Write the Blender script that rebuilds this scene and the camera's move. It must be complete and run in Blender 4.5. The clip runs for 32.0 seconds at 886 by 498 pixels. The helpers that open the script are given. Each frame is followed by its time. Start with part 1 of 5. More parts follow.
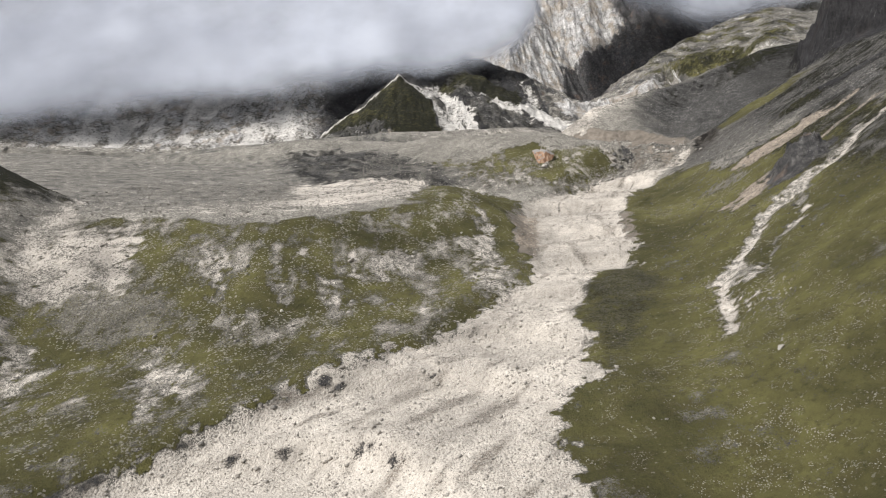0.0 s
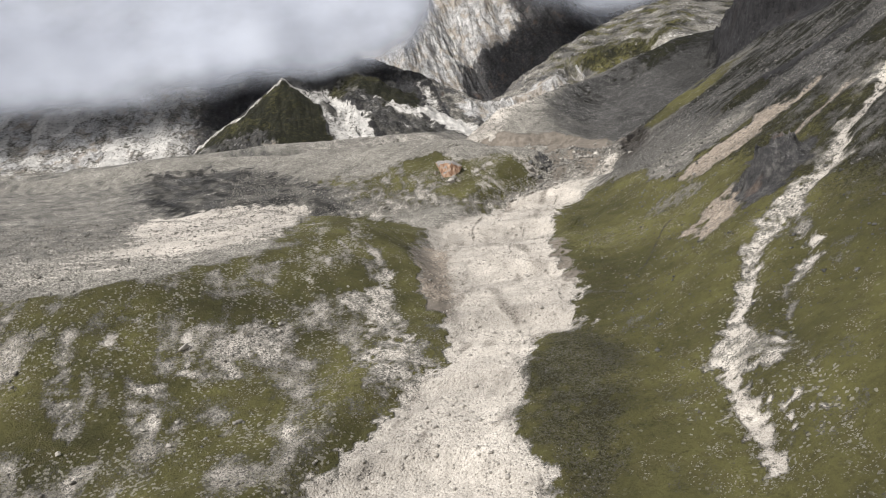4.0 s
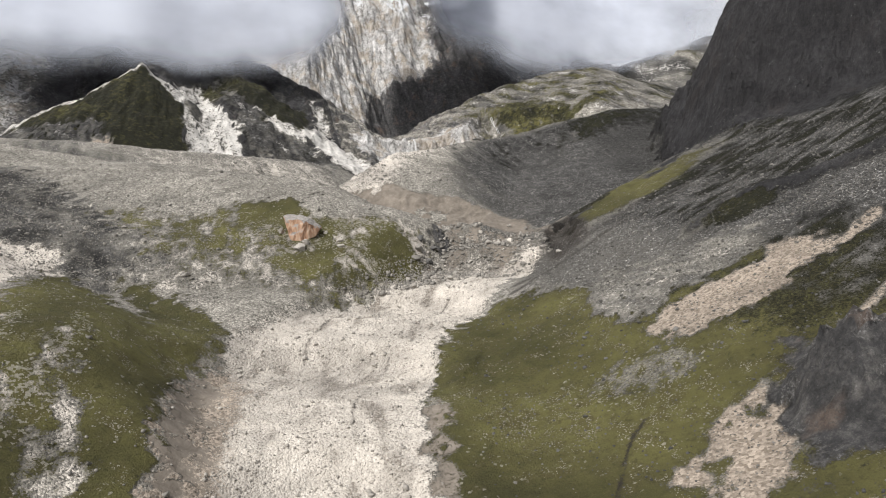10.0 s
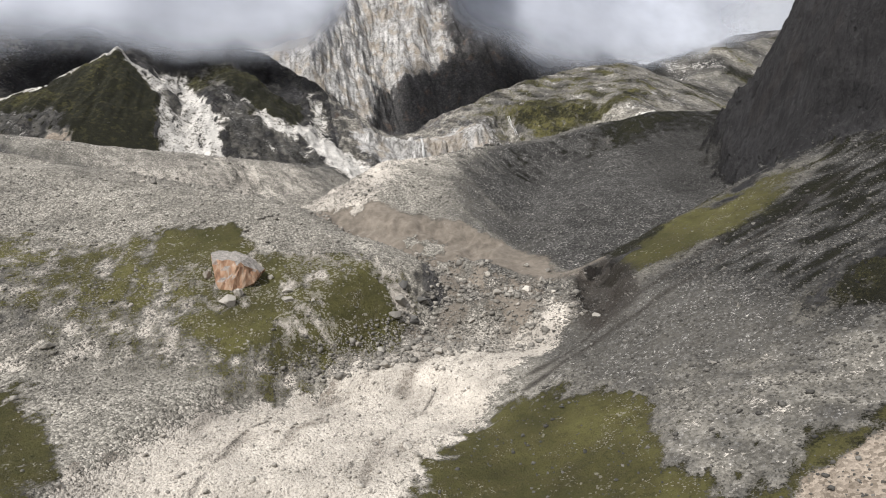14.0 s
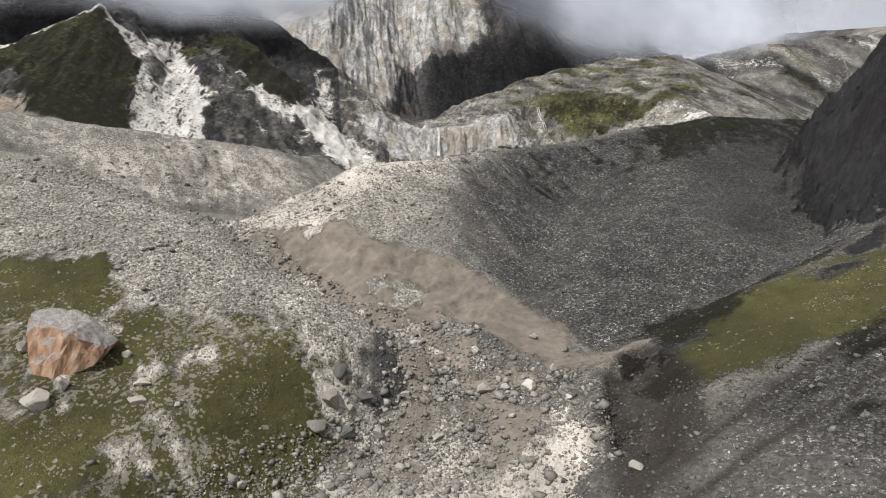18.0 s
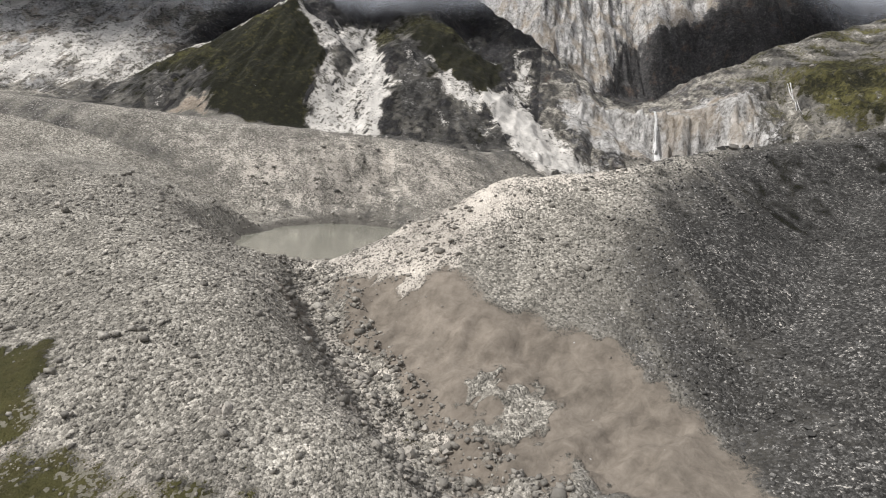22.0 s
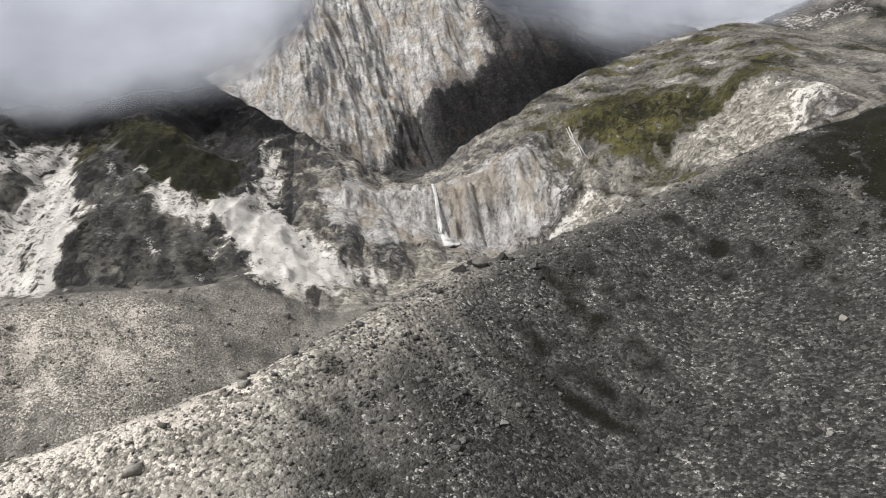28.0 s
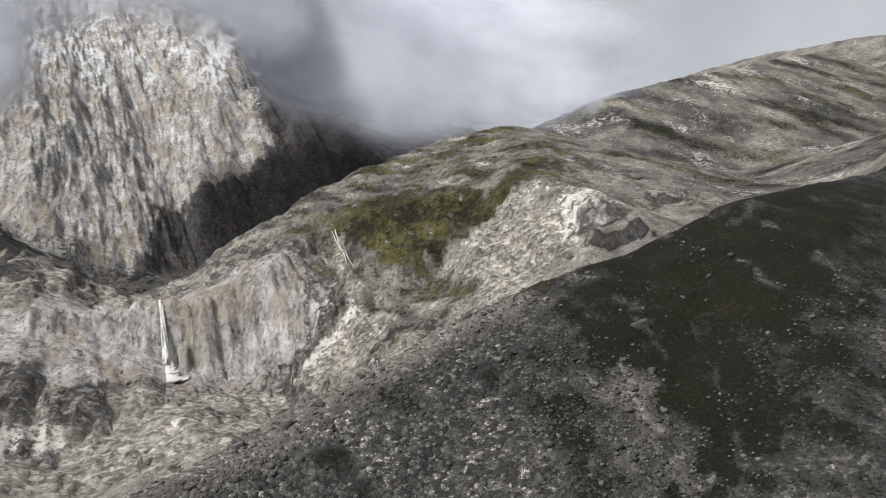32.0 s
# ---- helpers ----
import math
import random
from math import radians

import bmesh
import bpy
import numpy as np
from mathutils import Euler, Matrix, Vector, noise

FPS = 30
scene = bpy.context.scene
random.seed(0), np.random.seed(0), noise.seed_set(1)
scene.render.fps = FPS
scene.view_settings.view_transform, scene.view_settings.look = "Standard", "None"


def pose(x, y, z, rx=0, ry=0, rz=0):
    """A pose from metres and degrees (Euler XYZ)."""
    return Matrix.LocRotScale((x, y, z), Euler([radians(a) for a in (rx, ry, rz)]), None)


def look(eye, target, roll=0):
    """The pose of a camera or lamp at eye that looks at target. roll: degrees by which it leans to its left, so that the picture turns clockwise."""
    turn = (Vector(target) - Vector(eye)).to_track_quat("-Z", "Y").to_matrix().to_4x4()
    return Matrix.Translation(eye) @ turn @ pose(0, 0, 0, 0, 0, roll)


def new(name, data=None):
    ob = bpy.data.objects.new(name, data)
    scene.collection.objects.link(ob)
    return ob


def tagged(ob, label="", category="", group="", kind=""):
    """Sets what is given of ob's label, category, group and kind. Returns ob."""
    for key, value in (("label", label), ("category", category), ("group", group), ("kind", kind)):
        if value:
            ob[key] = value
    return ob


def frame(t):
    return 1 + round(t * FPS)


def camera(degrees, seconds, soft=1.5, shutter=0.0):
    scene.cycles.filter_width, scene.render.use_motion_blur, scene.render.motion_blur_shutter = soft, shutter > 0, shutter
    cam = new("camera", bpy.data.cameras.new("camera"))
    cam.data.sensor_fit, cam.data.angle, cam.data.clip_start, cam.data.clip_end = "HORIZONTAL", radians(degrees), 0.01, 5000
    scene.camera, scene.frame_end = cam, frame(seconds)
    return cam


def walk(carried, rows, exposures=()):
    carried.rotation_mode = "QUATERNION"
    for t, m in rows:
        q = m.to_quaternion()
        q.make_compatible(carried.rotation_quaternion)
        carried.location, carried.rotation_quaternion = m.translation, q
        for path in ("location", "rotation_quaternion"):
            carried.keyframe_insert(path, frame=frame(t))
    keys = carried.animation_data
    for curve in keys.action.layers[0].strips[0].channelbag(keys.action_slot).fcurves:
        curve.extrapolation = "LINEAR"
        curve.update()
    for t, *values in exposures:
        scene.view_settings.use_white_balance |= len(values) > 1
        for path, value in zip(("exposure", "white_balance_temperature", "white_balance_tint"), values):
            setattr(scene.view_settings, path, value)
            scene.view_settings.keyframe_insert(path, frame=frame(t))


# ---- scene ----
cam = camera(65.66, 32.0, 1.1)
walk(cam, [
    (0.0, pose(0.00, 0.00, 100.00, 87.422, 5.138, -0.232)),
    (0.5, pose(1.35, 14.62, 102.90, 87.156, 5.499, -1.160)),
    (1.0, pose(2.76, 29.73, 106.08, 86.657, 6.012, -2.177)),
    (1.5, pose(4.57, 44.59, 108.72, 86.284, 6.552, -2.966)),
    (2.0, pose(6.50, 60.04, 111.42, 86.177, 7.152, -3.850)),
    (2.5, pose(9.00, 75.58, 113.77, 86.299, 7.527, -4.620)),
    (3.0, pose(11.95, 91.51, 116.14, 86.575, 7.838, -5.485)),
    (3.5, pose(15.15, 107.63, 118.67, 86.657, 8.145, -6.639)),
    (5.5, pose(27.24, 171.93, 127.88, 87.354, 7.586, -12.070)),
    (6.0, pose(31.36, 187.09, 130.05, 88.106, 6.595, -12.807)),
    (6.5, pose(36.51, 202.60, 132.34, 88.872, 5.275, -13.214)),
    (7.0, pose(41.83, 217.84, 134.86, 89.362, 4.202, -13.539)),
    (7.5, pose(47.24, 232.87, 137.60, 89.682, 3.477, -13.875)),
    (8.0, pose(52.56, 248.06, 140.56, 89.742, 2.601, -14.398)),
    (8.5, pose(58.05, 263.17, 143.61, 89.586, 1.806, -15.013)),
    (9.0, pose(63.62, 278.81, 147.02, 89.332, 0.635, -15.787)),
    (9.5, pose(69.24, 293.17, 150.08, 89.055, -0.203, -16.384)),
    (10.0, pose(74.59, 308.03, 153.43, 88.901, -1.254, -17.135)),
    (10.5, pose(79.77, 321.98, 156.39, 88.740, -1.762, -17.728)),
    (11.0, pose(85.34, 337.16, 159.64, 88.585, -2.158, -18.129)),
    (11.5, pose(91.13, 351.60, 162.52, 88.364, -2.459, -18.028)),
    (12.0, pose(96.79, 366.40, 165.85, 88.169, -2.669, -17.610)),
    (12.5, pose(102.60, 380.37, 168.77, 88.069, -2.605, -17.050)),
    (13.0, pose(108.52, 394.41, 172.03, 88.166, -2.668, -16.491)),
    (13.5, pose(114.51, 408.34, 175.02, 88.334, -2.698, -16.060)),
    (14.0, pose(120.39, 422.90, 178.41, 88.486, -2.742, -15.863)),
    (14.5, pose(126.45, 437.00, 181.86, 88.537, -2.706, -15.669)),
    (16.5, pose(151.14, 490.57, 195.65, 87.615, -4.791, -14.498)),
    (17.0, pose(157.19, 503.82, 198.74, 87.238, -5.319, -14.370)),
    (17.5, pose(163.01, 517.00, 201.81, 87.018, -5.884, -14.274)),
    (18.0, pose(168.49, 529.76, 204.72, 86.922, -6.466, -13.643)),
    (18.5, pose(174.01, 542.70, 207.65, 86.927, -7.345, -12.122)),
    (19.0, pose(179.74, 556.19, 210.84, 86.820, -8.494, -9.316)),
    (19.5, pose(185.14, 569.53, 213.98, 86.477, -9.501, -5.792)),
    (20.0, pose(190.95, 583.31, 217.07, 85.776, -10.235, -1.586)),
    (20.5, pose(196.48, 597.15, 219.98, 84.978, -9.954, 1.839)),
    (21.0, pose(201.99, 611.69, 222.98, 83.950, -9.073, 4.363)),
    (21.5, pose(207.17, 625.23, 225.05, 83.459, -8.000, 5.268)),
    (22.0, pose(212.55, 639.18, 228.01, 83.208, -6.813, 5.209)),
    (22.5, pose(217.32, 651.90, 230.49, 83.280, -5.854, 4.820)),
    (23.0, pose(222.25, 664.93, 233.52, 83.676, -4.757, 3.996)),
    (23.5, pose(226.79, 677.54, 236.00, 84.062, -3.652, 3.323)),
    (24.0, pose(232.05, 690.80, 238.65, 84.571, -2.193, 2.331)),
    (24.5, pose(237.54, 703.67, 241.10, 84.888, -0.556, 1.341)),
    (26.5, pose(259.77, 757.10, 250.24, 86.774, 3.802, -3.766)),
    (27.0, pose(265.66, 769.34, 252.59, 87.754, 4.070, -5.184)),
    (27.5, pose(272.23, 781.54, 255.39, 88.814, 4.256, -6.938)),
    (28.0, pose(279.00, 793.46, 257.92, 89.820, 4.666, -8.551)),
    (28.5, pose(286.51, 805.42, 260.66, 90.841, 5.147, -10.309)),
    (29.0, pose(294.17, 816.80, 263.24, 91.778, 5.617, -11.855)),
    (29.5, pose(302.46, 828.11, 265.91, 92.650, 6.014, -13.468)),
    (30.0, pose(311.45, 839.47, 268.81, 93.507, 6.301, -15.409)),
    (30.5, pose(320.33, 849.88, 271.50, 94.210, 6.444, -17.331)),
    (31.0, pose(329.61, 859.92, 274.29, 94.871, 6.508, -19.629)),
    (31.5, pose(339.41, 869.93, 276.98, 95.403, 6.549, -21.821)),
    (32.0, pose(350.17, 879.91, 279.97, 95.904, 6.511, -24.522)),
], ((0.0, 0.2), (13.0, 0.19), (18.0, 0.13), (23.0, 0.12), (28.0, 0.12), (32.0, 0.04)))

# ---- world, sun ----
SUN_AZ, SUN_EL = radians(-114), radians(46)      # azimuth from +y towards +x
world = bpy.data.worlds.new("world")
scene.world = world
world.use_nodes = True
wn = world.node_tree
wn.nodes.clear()
w_out = wn.nodes.new("ShaderNodeOutputWorld")
w_bg = wn.nodes.new("ShaderNodeBackground")
w_sky = wn.nodes.new("ShaderNodeTexSky")
w_sky.sky_type, w_sky.sun_disc = "NISHITA", False
w_sky.sun_elevation, w_sky.sun_rotation = SUN_EL, SUN_AZ
w_sky.altitude, w_sky.dust_density = 4500, 1.5
w_tc = wn.nodes.new("ShaderNodeTexCoord")
w_noise = wn.nodes.new("ShaderNodeTexNoise")
w_noise.inputs["Scale"].default_value, w_noise.inputs["Detail"].default_value = 2.2, 5
w_ramp = wn.nodes.new("ShaderNodeValToRGB")
w_ramp.color_ramp.elements[0].color = (4.6, 4.7, 5.0, 1)
w_ramp.color_ramp.elements[1].color = (7.4, 7.3, 7.3, 1)
w_ramp.color_ramp.elements[0].position, w_ramp.color_ramp.elements[1].position = 0.3, 0.7
w_mix = wn.nodes.new("ShaderNodeMix")
w_mix.data_type = "RGBA"
w_mix.inputs["Factor"].default_value = 0.85
wn.links.new(w_tc.outputs["Generated"], w_noise.inputs["Vector"])
wn.links.new(w_noise.outputs["Fac"], w_ramp.inputs["Fac"])
wn.links.new(w_sky.outputs["Color"], w_mix.inputs["A"])
wn.links.new(w_ramp.outputs["Color"], w_mix.inputs["B"])
wn.links.new(w_mix.outputs["Result"], w_bg.inputs["Color"])
w_bg.inputs["Strength"].default_value = 0.11
wn.links.new(w_bg.outputs["Background"], w_out.inputs["Surface"])
sun_data = bpy.data.lights.new("sun", "SUN")
sun_data.energy, sun_data.angle, sun_data.color = 4.0, radians(3), (1.0, 0.97, 0.935)
sun = new("sun", sun_data)
sun_dir = Vector((math.sin(SUN_AZ) * math.cos(SUN_EL), math.cos(SUN_AZ) * math.cos(SUN_EL), math.sin(SUN_EL)))
sun.matrix_world = look(sun_dir * 1000, (0, 0, 0))

# ---- noise and landform functions on arrays ----
def lattice(ix, iy, seed):
    h = (ix.astype(np.int64) * 374761393 + iy.astype(np.int64) * 668265263 + seed * 1442695041) & 0xFFFFFFFF
    h = ((h ^ (h >> 13)) * 1274126177) & 0xFFFFFFFF
    h = ((h ^ (h >> 16)) * 2246822519) & 0xFFFFFFFF
    return ((h ^ (h >> 15)) & 0xFFFFFF) / float(0xFFFFFF)


def gnoise(x, y, seed=0):
    """Gradient noise, about -0.7 to 0.7."""
    ix, iy = np.floor(x), np.floor(y)
    fx, fy = x - ix, y - iy
    ux, uy = fx * fx * fx * (fx * (fx * 6 - 15) + 10), fy * fy * fy * (fy * (fy * 6 - 15) + 10)
    total = 0
    for dx in (0, 1):
        for dy in (0, 1):
            a = lattice(ix + dx, iy + dy, seed) * 2 * math.pi
            g = np.cos(a) * (fx - dx) + np.sin(a) * (fy - dy)
            total = total + g * (ux if dx else 1 - ux) * (uy if dy else 1 - uy)
    return total


def fbm(x, y, size, octaves=4, seed=0, gain=0.5):
    out, amp = 0, 1.0
    for o in range(octaves):
        f = 2.03 ** o / size
        out = out + amp * gnoise(x * f + 17.3 * o, y * f - 9.1 * o, seed + o)
        amp *= gain
    return out


def ridged(x, y, size, octaves=4, seed=0, gain=0.5):
    """Sharp-crested noise, 0 to about 1.6."""
    out, amp = 0, 1.0
    for o in range(octaves):
        f = 2.03 ** o / size
        out = out + amp * (1 - 2 * np.abs(gnoise(x * f + 31.7 * o, y * f + 4.4 * o, seed + o)))
        amp *= gain
    return out / 1.4


def soft_max(a, b, k):
    h = np.clip(0.5 + 0.5 * (a - b) / k, 0, 1)
    return b + (a - b) * h + k * h * (1 - h)


def soft_min(a, b, k):
    return -soft_max(-a, -b, k)


def ease(a, b, v):
    t = np.clip((v - a) / (b - a), 0, 1)
    return t * t * (3 - 2 * t)


def rise(v, k):
    """max(v, 0), rounded over k."""
    return 0.5 * (v + np.sqrt(v * v + k * k))


def along(x, y, line):
    """Distance to a line of plan points, side (+ left of its run), length run so far, and the third value carried along."""
    best = np.full(x.shape, 1e9)
    side, run, value = np.zeros(x.shape), np.zeros(x.shape), np.zeros(x.shape)
    start, last = 0.0, len(line) - 2
    for n, (p, q) in enumerate(zip(line[:-1], line[1:])):
        ex, ey = q[0] - p[0], q[1] - p[1]
        size = math.hypot(ex, ey)
        s = ((x - p[0]) * ex + (y - p[1]) * ey) / size ** 2
        c = np.clip(s, 0, 1)
        d = np.hypot(x - p[0] - c * ex, y - p[1] - c * ey)
        near = d < best
        best = np.where(near, d, best)
        side = np.where(near, np.sign(ex * (y - p[1]) - ey * (x - p[0])), side)
        run = np.where(near, start + c * size, run)
        if len(p) > 2:
            value = np.where(near, p[2] + c * (q[2] - p[2]), value)
        start += size
    return best, side, run, value


def pieces(x, y, line):
    """For each straight piece of a line of (x, y, z): distance to it, height on it, and how far to its left (-1 to 1) a place lies."""
    for p, q in zip(line[:-1], line[1:]):
        ex, ey = q[0] - p[0], q[1] - p[1]
        size = math.hypot(ex, ey)
        c = np.clip(((x - p[0]) * ex + (y - p[1]) * ey) / size ** 2, 0, 1)
        d = np.hypot(x - p[0] - c * ex, y - p[1] - c * ey)
        across = (ex * (y - p[1]) - ey * (x - p[0])) / size
        yield d, p[2] + c * (q[2] - p[2]), np.clip(1.6 * across / (d + 1e-6), -1, 1)


def crest(x, y, line, left, right, top=6.0):
    """A ridge under a crest line of (x, y, z), with a fall on either side and a rounded top."""
    best = None
    for d, z, turn in pieces(x, y, line):
        h = z - (right + (left - right) * (0.5 + 0.5 * turn)) * (np.sqrt(d * d + top * top) - top)
        best = h if best is None else np.maximum(best, h)
    return best


def bed(x, y, line, half, bank):
    """A channel bed along a line of (x, y, z), flat to half its width, with banks."""
    best = None
    for d, z, _ in pieces(x, y, line):
        h = z + bank * rise(d - half, 5)
        best = h if best is None else np.minimum(best, h)
    return best


def bench(x, y, edge, level, fall, k=8.0):
    """Level ground on the left of an edge line that falls off on its right."""
    d, side, _, _ = along(x, y, edge)
    return level - fall * rise(-side * d, k)


def rows_of(v, *pairs):
    """Straight pieces through (place, value) pairs."""
    return np.interp(v, [p[0] for p in pairs], [p[1] for p in pairs])

# ---- the lie of the land ----
LAKE_Z = 184.0
FLOOD = [(150, 868, 183), (166, 840, 177), (197, 800, 163), (228, 770, 157), (240, 738, 149), (205, 698, 129), (150, 645, 110), (112, 560, 92), (98, 480, 74),
         (84, 410, 59), (44, 355, 47), (12, 300, 35), (-28, 250, 25), (-80, 185, 11), (-170, 90, -9), (-350, -40, -32), (-700, -250, -70)]
LEFT_EDGE = [(-700, 600), (-420, 530), (-233, 476), (-110, 454), (-65, 486), (27, 556), (10, 612), (-40, 690), (-70, 790), (-160, 960)]
HILL_CREST = [(-700, 1010, 215), (-400, 960, 202), (-200, 935, 196), (-60, 905, 194), (20, 885, 199), (70, 862, 197), (131, 824, 191), (165, 785, 175), (190, 742, 152)]
DARK_CREST = [(150, 890, 187), (185, 903, 206), (219, 915, 227), (240, 922, 231), (262, 930, 237), (288, 952, 246), (315, 973, 251), (348, 988, 259), (380, 1002, 268), (435, 1004, 286), (480, 995, 299), (560, 1006, 309), (700, 1080, 328), (900, 1180, 385)]
PLATEAU = [(-500, 1010, 206), (-150, 985, 203), (-60, 968, 208), (0, 968, 213), (28, 960, 212), (58, 945, 203), (88, 918, 197), (112, 893, 191)]
LEFT_SPUR = [(-275, 540, 132), (-300, 530, 148), (-345, 520, 176), (-460, 500, 240), (-700, 480, 330)]
BASIN_EDGE = [(255, 1345), (230, 1290), (165, 1208), (60, 1150), (-60, 1090), (-200, 1060), (-500, 1090), (-900, 1150)]

STEP_FOOT = [(255, 1395, 250), (330, 1428, 252), (376, 1432, 254), (430, 1434, 258), (470, 1428, 268), (510, 1406, 290), (560, 1370, 300), (600, 1310, 308), (635, 1255, 312), (760, 1200, 330), (1000, 1150, 380)]
WALL_FOOT = [(-1500, 2300), (-600, 2120), (-100, 1985), (150, 1900), (266, 1895), (380, 1955), (470, 2005), (560, 2005), (600, 1985), (680, 1960), (780, 2000), (950, 2080), (1600, 2500)]


def step_side(x, y):
    """How far inside the rock step a place lies (- outside), and the height of the step's foot there."""
    d, s, _, z = along(x, y, STEP_FOOT)
    return np.where(s > 0, d, -d), z


FLOOD_RIM = [(-900, -150), (-400, 60), (-250, 150), (-139, 232), (-105, 261), (-65, 298), (-42, 319), (1, 347), (27, 383), (49, 412), (57, 444), (61, 477), (61, 515), (70, 600), (77, 625),
             (88, 644), (112, 670), (152, 693), (180, 707), (215, 745), (262, 740), (268, 700), (221, 667), (194, 640), (166, 598), (147, 557), (138, 521), (137, 483), (129, 452), (115, 435),
             (118, 424), (117, 417), (93, 416), (80, 386), (63, 341), (69, 317), (55, 290), (65, 278), (43, 259)]
FLOOD_RIM += [(35, 239), (36, 220), (37, 196), (20, 120), (-100, -60), (-400, -300), (-900, -600)]


def flood_half(y):
    """Half the width of the flood bed."""
    return rows_of(y, (0, 95), (185, 80), (250, 62), (300, 50), (355, 37), (410, 34), (480, 34), (520, 36), (590, 52), (650, 50), (700, 34), (740, 22), (790, 10), (870, 8))


def head_of_valley(x, y, land):
    """The mountains, the rock step and the wall, laid over the plain land."""
    # step of rock with the waterfall, the flat above it, and the green and gold dome behind
    inside, foot_z = step_side(x, y)
    jag = 12 * fbm(x, y, 46, 4, 421) + 7 * ridged(x, y * 0.4, 17, 3, 422) - 4
    shelf = 314 + 0.13 * (y - 1490) + 0.10 * np.abs(x - 375) + 3 * fbm(x, y, 40, 3, 423)
    dome = crest(x, y, [(525, 1700, 418), (590, 1672, 452), (640, 1665, 476), (733, 1695, 512), (820, 1670, 528), (770, 1520, 462), (690, 1410, 408), (655, 1345, 382), (640, 1300, 345)], 0.62, 0.64, 24)
    dome = soft_max(dome, crest(x, y, [(820, 1670, 526), (940, 1780, 540), (1180, 1900, 570), (1600, 2100, 640), (1850, 2250, 700)], 0.5, 0.5, 30), 16)
    step = soft_min(soft_max(shelf, dome, 10), foot_z + np.where(inside > 0, 1.6 - 0.75 * ease(440, 530, x), 0.62) * (inside + np.where(inside > 0, jag, 0.4 * jag)), 6)
    land = soft_max(land, step - 500 * ease(290, 235, x) - 600 * ease(1950, 2100, y), 5)
    # dark pyramid and its spurs
    land = soft_max(land, crest(x, y, [(-30, 1850, 560), (-50, 1600, 445), (-57, 1458, 399), (-150, 1430, 335), (-250, 1390, 268)], 0.78, 0.72, 4), 6)
    land = soft_max(land, crest(x, y, [(-57, 1458, 400), (-20, 1400, 345), (10, 1345, 285)], 0.8, 0.8, 6), 6)
    land = soft_max(land, crest(x, y, [(30, 1720, 520), (95, 1540, 405), (150, 1440, 338), (180, 1385, 300), (215, 1325, 252)], 0.62, 0.62, 8), 6)
    land = soft_max(land, crest(x, y, [(60, 1900, 560), (190, 1650, 430), (222, 1545, 360), (262, 1482, 318), (290, 1420, 275)], 0.62, 0.60, 14), 8)
    # pale mountain over the far valley
    land = soft_max(land, crest(x, y, [(-130, 1950, 660), (-330, 1790, 510), (-520, 1730, 440), (-800, 1700, 400)], 0.7, 0.55, 20), 14)
    land = soft_max(land, crest(x, y, [(-1600, 1300, 420), (-900, 1800, 560), (-550, 2150, 760), (-300, 2350, 900)], 0.75, 0.7, 30), 20)
    land = soft_max(land, crest(x, y, [(960, 2080, 520), (1120, 2000, 640), (1260, 1960, 690), (1500, 1950, 745), (2000, 2000, 850)], 0.85, 0.8, 12), 10)
    # great rock wall at the head of the valley, cut by one gully
    d, s, _, _ = along(x, y, WALL_FOOT)
    inside = np.where(s > 0, d, -d)
    ribs = 30 * fbm(x, y * 0.25, 170, 4, 401) + 13 * ridged(x + 0.25 * y, y * 0.22, 52, 3, 402) - 12 + 5 * ridged(x, y * 0.3, 19, 2, 405)
    cleft = along(x, y, [(592, 1985), (590, 2060), (572, 2207), (640, 2420)])[0]
    inside = inside + ribs * ease(-20, 40, inside) - 26 * ease(48, 0, cleft)
    wall = 398 + 1.28 * rise(inside, 14) - 0.00055 * rise(inside - 230, 60) ** 2 * ease(900, 300, inside)
    wall = wall + ease(40, 140, inside) * (9 * fbm(x, y, 48, 4, 403) + 12 * ridged(x, y, 120, 4, 404) - 9) - 900 * ease(10, -120, inside)
    wall = np.minimum(wall, rows_of(x, (-400, 1200), (300, 1260), (560, 1120), (760, 930), (1000, 900), (2600, 900)) + 60 * fbm(x, y, 200, 4, 406))
    land = soft_max(land, wall, 10)
    return land


